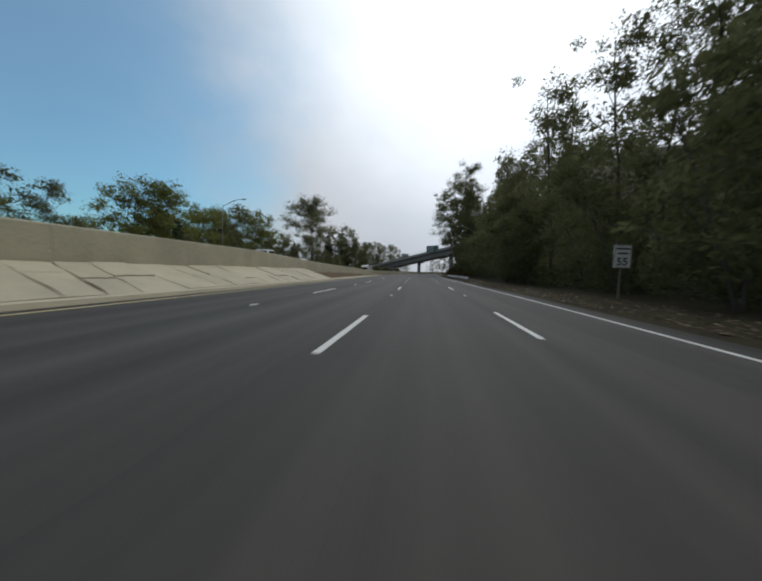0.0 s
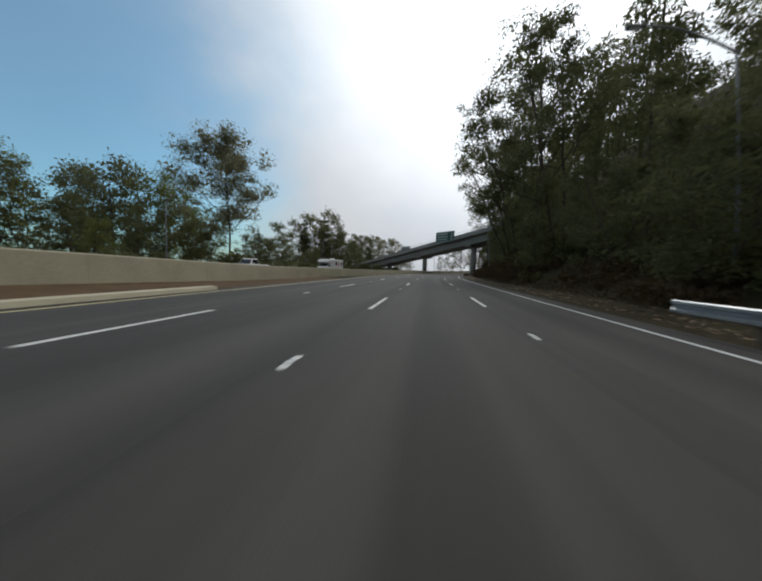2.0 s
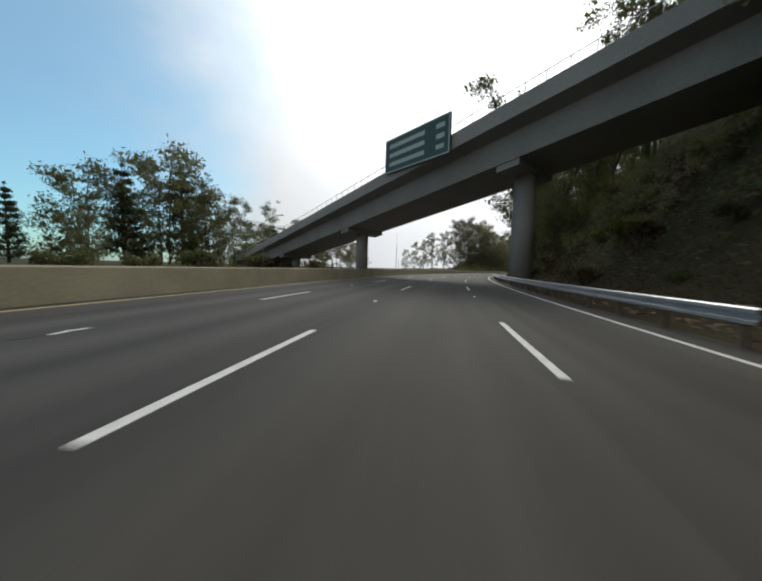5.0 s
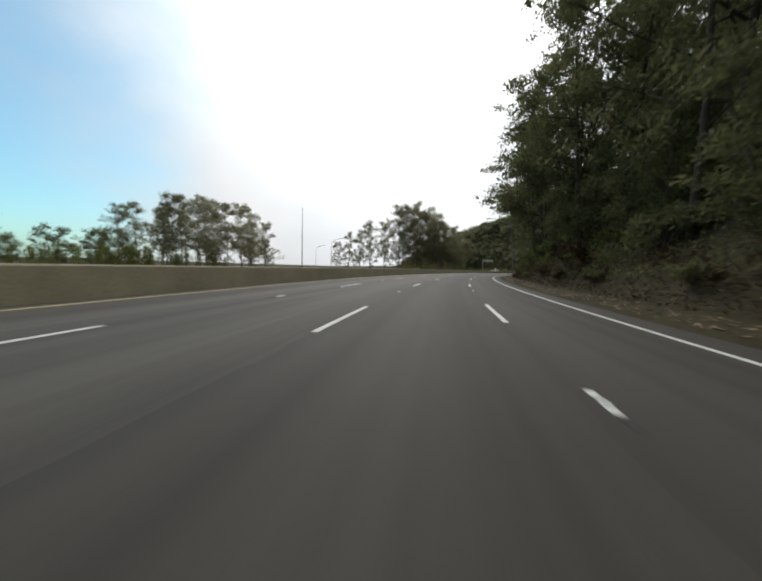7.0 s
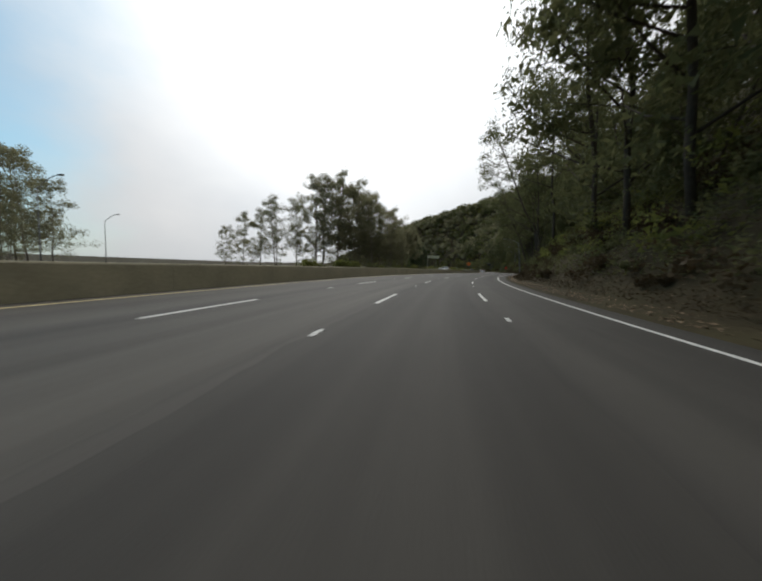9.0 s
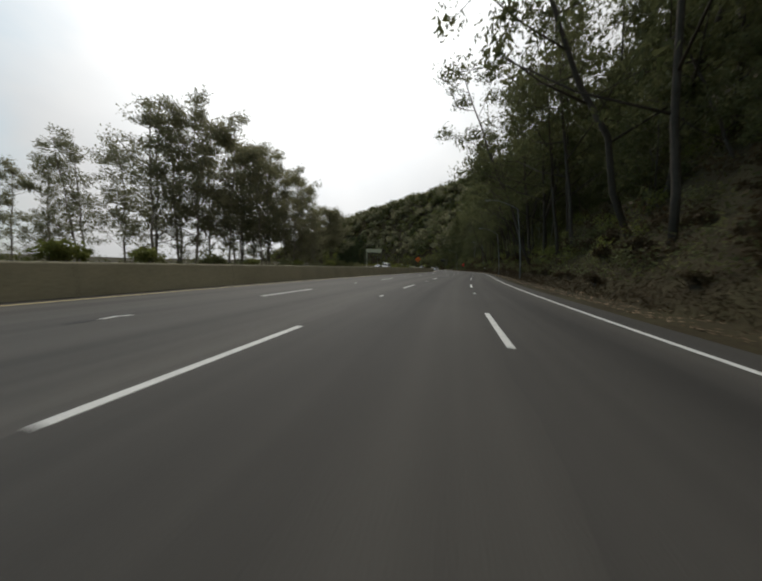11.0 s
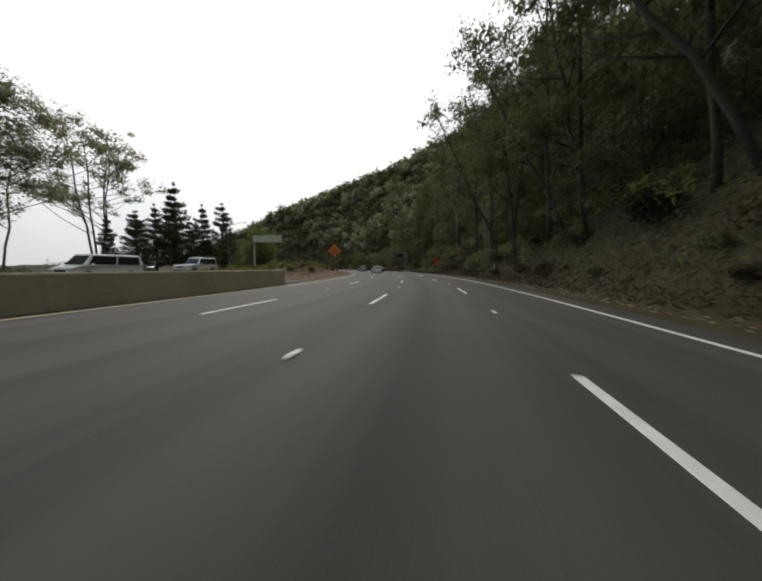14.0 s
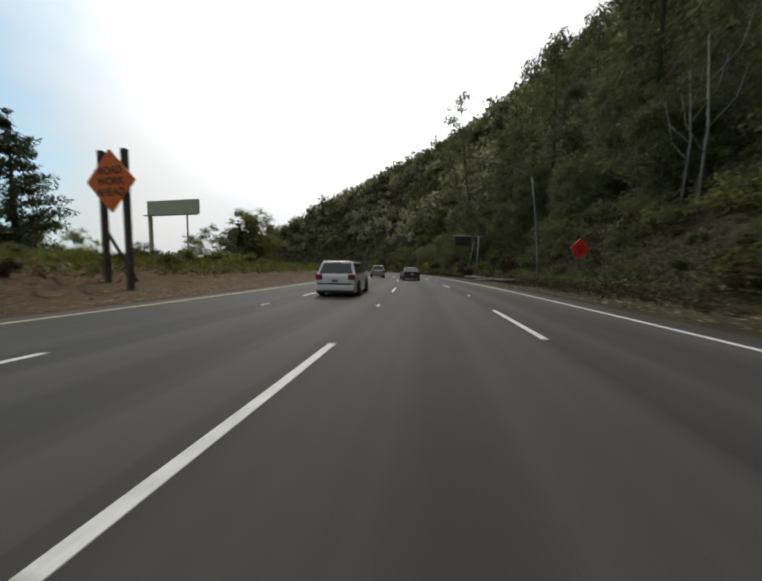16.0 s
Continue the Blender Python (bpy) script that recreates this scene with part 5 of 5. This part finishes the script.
for _s, _u, _l, _t, _e in ((458, 11.0, 6.5, 62, 4), (455, 10.7, 5.0, 80, 0), (453, 11.4, 4.0, 50, 2), (461, 10.9, 3.2, 105, 9)):
    o = thing("fallen_log", "pale stripped log lying by the road edge", "log", "fallen logs")
    o.matrix_world = put(_s, _u, ground_z(_s, _u) + 0.12, _t) @ pose(0, 0, 0, _e, 0, 0)
    part("trunk", tube("trunk", [(0, -_l / 2, 0), (0.1, 0, 0.03), (0, _l / 2, 0)], [0.15, 0.13, 0.09], M_DEAD, 8), None, o)
    part("stub", tube("stub", [(0.05, _l * 0.1, 0.05), (0.35, _l * 0.2, 0.3)], [0.06, 0.03], M_DEAD, 5), None, o)

# dead pale tree on the bank


def dead_tree(s, u, h, seed):
    rng = np.random.default_rng(seed)
    o = thing("dead_tree", "bare pale dead tree standing on the bank", "tree", "", "", put(s, u, ground_z(s, u) - 0.3))
    part("trunk", tube("trunk", [(0, 0, 0), (0.3, 0, h * 0.5), (0.1, 0.2, h)], [0.085, 0.06, 0.02], M_DEAD, 7), None, o)
    for k in range(4):
        z = h * (0.35 + 0.13 * k)
        q = rng.random() * 6.28
        part("limb", tube("limb", [(0.2, 0, z), (0.2 + math.cos(q) * 1.2, math.sin(q) * 1.2, z + 1.6), (0.2 + math.cos(q) * 1.6, math.sin(q) * 1.6, z + 3.4)], [0.042, 0.03, 0.012], M_DEAD, 5), None, o)
    return o


dead_tree(443.2, 18.0, 10.5, 1)
dead_tree(445.3, 19.0, 9.0, 2)
dead_tree(350, 16, 12, 3)
dead_tree(356, 15, 10, 4)
dead_tree(383, 15.5, 11, 5)

# marker post
_o = thing("marker_post", "short white roadside marker post", "post", "", "", put(408.5, 11.6, ground_z(408.5, 11.6)))
part("post", box(0, 0, 0.5, 0.09, 0.05, 1.1, 0.01), M_WHITE, _o)
part("reflector", box(0, -0.03, 0.92, 0.06, 0.01, 0.1), M_BLACK, _o)


# ---------------------------------------------------------------- vehicles
def paint(name, base, metal=0.0):
    return mat(name, base, 0.28, metal, vary=0.04, scale=1.5, fine=30, coat=0.6)


M_CARW, M_CARS, M_CARK, M_CARB = paint("white_paint", (0.80, 0.80, 0.78)), paint("silver_paint", (0.35, 0.36, 0.36), 0.5), paint("black_paint", (0.02, 0.021, 0.024)), paint("blue_grey_paint", (0.16, 0.18, 0.21), 0.4)
M_GLASS = mat("tinted_glass", (0.02, 0.024, 0.026), 0.06, vary=0.1, coat=0.3)
M_TYRE = mat("tyre_rubber", (0.02, 0.02, 0.02), 0.85)
M_RIM = mat("alloy_rim", (0.45, 0.45, 0.46), 0.35, 0.8)
M_TAIL = mat("tail_lamp_red", (0.28, 0.009, 0.008), 0.25, coat=0.5)
M_HEAD = mat("head_lamp", (0.70, 0.70, 0.68), 0.12, coat=0.5)
M_TRIM = mat("black_trim", (0.03, 0.03, 0.032), 0.6)
M_PLATE = mat("plate", (0.55, 0.56, 0.56), 0.5)
M_STAR = mat("red_decal", (0.55, 0.03, 0.03), 0.5)


def prism(profile, half, bevel, inset=0.0):
    """A side outline of (y, z), carried across the width and rounded off."""
    bm = bmesh.new()
    lo = [bm.verts.new((-half, y, z)) for y, z in profile]
    hi = [bm.verts.new((half, y, z)) for y, z in profile]
    n = len(profile)
    bm.faces.new(lo)
    bm.faces.new(hi[::-1])
    for i in range(n):
        bm.faces.new((lo[i], hi[i], hi[(i + 1) % n], lo[(i + 1) % n]))
    bmesh.ops.recalc_face_normals(bm, faces=bm.faces)
    if bevel:
        bmesh.ops.bevel(bm, geom=list(bm.edges), offset=bevel, segments=2, affect="EDGES", profile=0.5, clamp_overlap=True)
    return bm


def cabin(y0, y1, y2, y3, z0, z1, w0, w1, bevel=0.06):
    """Roof and pillars: from belt (y0 rear, y3 front) to roof (y1, y2)."""
    bm = bmesh.new()
    q = [bm.verts.new(v) for v in ((-w0, y0, z0), (w0, y0, z0), (w0, y3, z0), (-w0, y3, z0), (-w1, y1, z1), (w1, y1, z1), (w1, y2, z1), (-w1, y2, z1))]
    for f in ((3, 2, 1, 0), (4, 5, 6, 7), (0, 1, 5, 4), (1, 2, 6, 5), (2, 3, 7, 6), (3, 0, 4, 7)):
        bm.faces.new([q[i] for i in f])
    bmesh.ops.recalc_face_normals(bm, faces=bm.faces)
    bmesh.ops.bevel(bm, geom=list(bm.edges), offset=bevel, segments=2, affect="EDGES", profile=0.5)
    return bm


def pane(corners, out, thick=0.012):
    """A thin pane from four corners, set proud along out."""
    o = Vector(out).normalized() * thick
    a = [Vector(c) for c in corners]
    V = a + [v + o for v in a]
    return mesh("pane", V, [(3, 2, 1, 0), (4, 5, 6, 7), (0, 1, 5, 4), (1, 2, 6, 5), (2, 3, 7, 6), (3, 0, 4, 7)], M_GLASS)


def wheel_parts(o, x, y, r=0.32, w=0.2):
    V, F = [], []
    n = 20
    ring = ((r * 0.62, -w / 2), (r * 0.94, -w / 2), (r, -w / 2 + 0.03), (r, w / 2 - 0.03), (r * 0.94, w / 2), (r * 0.62, w / 2))
    for k in range(n):
        q = 2 * math.pi * k / n
        V += [(x + dx, y + math.cos(q) * rr, r + math.sin(q) * rr) for rr, dx in ring]
    m = len(ring)
    for k in range(n):
        for j in range(m - 1):
            a, b = k * m + j, ((k + 1) % n) * m + j
            F.append((a, a + 1, b + 1, b))
    wh = part("wheel", mesh("wheel", V, F, M_TYRE, True), None, o, "black rubber tyre")
    s = 1 if x > 0 else -1
    part("rim", tube("rim", [(x - s * w * 0.3, y, r), (x + s * w * 0.36, y, r), (x + s * w * 0.42, y, r)], [r * 0.62, r * 0.62, r * 0.25], M_RIM, 14), None, wh)


def vehicle(name, label, s, u, z, L, W, H, skin, belt, hood, back, roof0, roof1, y0, y3, turn=0.0, r=0.32, low=0.24, tail=True, rails=False, category="car", windows=2):
    """A car. hood and back: height of bonnet and tail deck; roof0..roof1: roof along y; y0, y3: cabin at the belt."""
    o = thing(name, label, category, "", "", put(s, u, z, turn))
    h = L / 2
    prof = [(-h + 0.08, low), (h - 0.10, low), (h, low + 0.12), (h, hood - 0.22), (h - 0.12, hood - 0.06), (y3 + 0.1, belt), (y0 - 0.02, belt), (-h + 0.06, back), (-h, back - 0.12), (-h - 0.02, low + 0.15)]
    shell = prism(prof, W / 2, 0.06)
    for v in shell.verts:   # corners drawn in at both ends and above the belt
        v.co.x *= 1 - 0.09 * max(0.0, (abs(v.co.y) / h - 0.72) / 0.28) ** 1.5 - 0.03 * max(0.0, (v.co.z - low - 0.35) / (belt - low))
    part("body", shell, skin, o)
    w0, w1 = W / 2 - 0.05, W / 2 - 0.24
    part("cabin", cabin(y0, roof0, roof1, y3, belt - 0.06, H, w0, w1), skin, o)
    # glass
    def edge(t, k):
        y = (y0 + (roof0 - y0) * t) if k == 0 else (y3 + (roof1 - y3) * t)
        return y
    zt, zb, ta, tb = belt + (H - belt) * 0.84, belt + 0.05, 0.84, 0.10
    wt, wb = w0 + (w1 - w0) * ta, w0 + (w1 - w0) * tb
    for k, sg in ((0, -1), (1, 1)):
        part("windscreen" if k else "rear_window", pane([(-wb + 0.12, edge(tb, k), zb), (wb - 0.12, edge(tb, k), zb), (wt - 0.10, edge(ta, k), zt), (-wt + 0.10, edge(ta, k), zt)], (0, sg, 0.3), 0.02), None, o)
    for sx in (-1, 1):
        ya, yb, yc, yd = edge(tb, 0) + 0.22, edge(tb, 1) - 0.22, edge(ta, 1) - 0.10, edge(ta, 0) + 0.12
        for i in range(windows):
            f0, f1 = (i + 0.03) / windows, (i + 0.97) / windows
            part("side_window", pane([(sx * wb, ya + (yb - ya) * f0, zb), (sx * wb, ya + (yb - ya) * f1, zb), (sx * wt, yd + (yc - yd) * f1, zt), (sx * wt, yd + (yc - yd) * f0, zt)], (sx, 0, 0.3), 0.02), None, o)
        part("mirror", box(sx * (W / 2 + 0.05), y3 - 0.55, belt + 0.08, 0.18, 0.10, 0.14, 0.03), skin, o)
        part("tail_lamp", box(sx * (W / 2 - 0.21), -h - 0.005, back - 0.14, 0.28, 0.09, 0.24, 0.03), M_TAIL, o)
        part("headlamp", box(sx * (W / 2 - 0.22), h - 0.01, hood - 0.20, 0.34, 0.10, 0.16, 0.03), M_HEAD, o)
        if rails:
            part("roof_rail", tube("roof_rail", [(sx * (w1 - 0.03), roof0 + 0.1, H + 0.01), (sx * (w1 - 0.03), roof0 + 0.3, H + 0.05), (sx * (w1 - 0.03), roof1 - 0.3, H + 0.05), (sx * (w1 - 0.03), roof1, H + 0.01)], [0.02] * 4, M_TRIM, 5), None, o)
        for y in (-L * 0.29, L * 0.30):
            part("wheel_arch", tube("wheel_arch", [(sx * (W / 2 - 0.15), y, r), (sx * (W / 2 + 0.012), y, r)], [r * 1.16, r * 1.16], M_TRIM, 18), None, o)
            wheel_parts(o, sx * (W / 2 - 0.085), y, r)
    part("rear_bumper", box(0, -h - 0.03, low + 0.20, W - 0.20, 0.12, 0.20, 0.03), skin, o)
    part("bumper_trim", box(0, -h - 0.02, low + 0.04, W - 0.2, 0.10, 0.10, 0.02), M_TRIM, o)
    part("grille", box(0, h - 0.005, hood - 0.30, W * 0.5, 0.05, 0.18, 0.02), M_TRIM, o)
    pl = part("plate", box(0, -h - 0.03, back - 0.30, 0.31, 0.03, 0.16, 0.005), M_PLATE, o)
    part("plate_bar", box(0, -h - 0.05, back - 0.30, 0.22, 0.012, 0.06), M_TRIM, pl)
    if tail:
        part("brake_lamp", box(0, roof0 - 0.02, H - 0.07, 0.34, 0.06, 0.04, 0.01), M_TAIL, o)
    return o


wagon = vehicle("station_wagon", "white station wagon with red tail lamps and roof rails", 437.9, -2.25, 0, 4.55, 1.80, 1.52, M_CARW, 0.93, 0.86, 0.98, -1.80, 0.55, -2.16, 1.15, 1.5, 0.32, 0.17, rails=True, windows=3)
part("wiper", box(0.12, -2.13, 1.0, 0.5, 0.02, 0.025, 0.005), M_TRIM, wagon)
part("bumper_strip", box(0, -2.345, 0.56, 1.5, 0.02, 0.05, 0.01), M_TRIM, wagon)
vehicle("suv", "silver sport utility car seen from behind", 467.0, -2.6, 0, 4.6, 1.85, 1.72, M_CARS, 1.05, 1.0, 1.05, -1.9, 0.5, -2.2, 1.1, 5, 0.36, windows=3)
vehicle("sedan", "black sedan seen from behind", 457.2, 1.35, 0, 4.6, 1.8, 1.43, M_CARK, 0.92, 0.85, 1.0, -0.95, 0.35, -1.65, 1.15, 4, 0.32)
_zl = lambda s: (wall_top(s) - 0.93) if s < 395 else 0.3
vehicle("pickup", "white pickup truck with a canopy over its bed", 408.5, -26.2, far_z(408.5), 5.7, 1.95, 2.0, M_CARW, 1.12, 1.08, 1.12, -2.55, 0.35, -2.7, 1.0, 176, 0.38, 0.35, False, category="truck", windows=3)
vehicle("panel_van", "white panel van with a short bonnet", 391.5, -23.5, _zl(391), 5.4, 2.0, 2.0, M_CARW, 1.15, 1.05, 1.15, -2.6, 1.15, -2.68, 1.9, 178, 0.36, 0.3, False, category="van")
vehicle("sedan", "dark blue-grey sedan on the far carriageway", 398.5, -27.5, far_z(398.5), 4.6, 1.8, 1.42, M_CARB, 0.92, 0.85, 1.0, -0.95, 0.35, -1.65, 1.15, 178, 0.32)
vehicle("pickup", "white pickup truck with dark canopy and side windows", 85.6, -21.5, _zl(85), 5.6, 1.9, 1.8, M_CARW, 1.08, 1.02, 1.08, -0.3, 0.7, -0.55, 1.35, 179, 0.38, 0.33, False, category="truck", windows=2)
vehicle("suv", "silver sport utility car behind the barrier wall", 51.6, -19.5, _zl(51), 4.7, 1.85, 1.78, M_CARS, 1.05, 1.0, 1.05, -1.9, 0.5, -2.2, 1.1, 179, 0.36, windows=3)
vehicle("pickup", "white pickup truck with an open bed", 27.5, -15.6, _zl(27), 5.5, 1.9, 1.85, M_CARW, 1.1, 1.05, 1.1, -0.6, 0.6, -0.85, 1.25, 180, 0.38, 0.33, False, category="truck")

# motor home
mh = thing("motorhome", "long white motorhome with a red star mark on its side", "motorhome", "", "", put(112.8, -21.5, _zl(112), 180))
part("body", prism([(-4.6, 0.45), (2.6, 0.45), (2.6, 1.95), (4.0, 1.98), (4.15, 2.25), (3.9, 2.62), (2.0, 2.85), (-4.6, 2.85)], 1.2, 0.07), M_CARW, mh)
part("cab", prism([(2.5, 0.4), (4.6, 0.4), (4.65, 1.0), (4.5, 1.15), (3.9, 1.25), (3.2, 1.97), (2.5, 1.97)], 1.0, 0.05), M_CARW, mh)
for sx in (-1, 1):
    part("cab_window", pane([(sx * 1.0, 2.75, 1.25), (sx * 1.0, 3.75, 1.25), (sx * 1.0, 3.2, 1.85), (sx * 1.0, 2.75, 1.85)], (sx, 0, 0)), None, mh)
    for y in (-3.6, -0.4):
        part("side_window", pane([(sx * 1.2, y - 0.45, 1.65), (sx * 1.2, y + 0.45, 1.65), (sx * 1.2, y + 0.45, 2.2), (sx * 1.2, y - 0.45, 2.2)], (sx, 0, 0)), None, mh)
    star = bmesh.new()
    vs = [star.verts.new((sx * 1.225, -1.9 + (0.52 if k % 2 == 0 else 0.2) * math.sin(k * math.pi / 5 + 0.3), 1.85 + (0.62 if k % 2 == 0 else 0.24) * math.cos(k * math.pi / 5 + 0.3))) for k in range(10)]
    f = star.faces.new(vs)
    r_ = bmesh.ops.extrude_face_region(star, geom=[f])
    bmesh.ops.translate(star, verts=[v for v in r_["geom"] if isinstance(v, bmesh.types.BMVert)], vec=(sx * 0.01, 0, 0))
    part("red_star", star, M_STAR, mh, "flat red star mark")
    for y in (-2.4, 3.5):
        part("wheel_arch", tube("wheel_arch", [(sx * 0.8, y, 0.4), (sx * 1.21, y, 0.4)], [0.48, 0.48], M_TRIM, 16), None, mh)
        wheel_parts(mh, sx * 1.08, y, 0.4, 0.25)
part("windscreen", pane([(-0.9, 3.88, 1.3), (0.9, 3.88, 1.3), (0.85, 3.28, 1.92), (-0.85, 3.28, 1.92)], (0, 1, 0.7), 0.02), None, mh)
part("roof_unit", box(0, -1.0, 2.95, 0.8, 1.0, 0.25, 0.05), M_CARW, mh)
part("bumper", box(0, 4.66, 0.55, 2.0, 0.15, 0.22, 0.03), M_TRIM, mh)
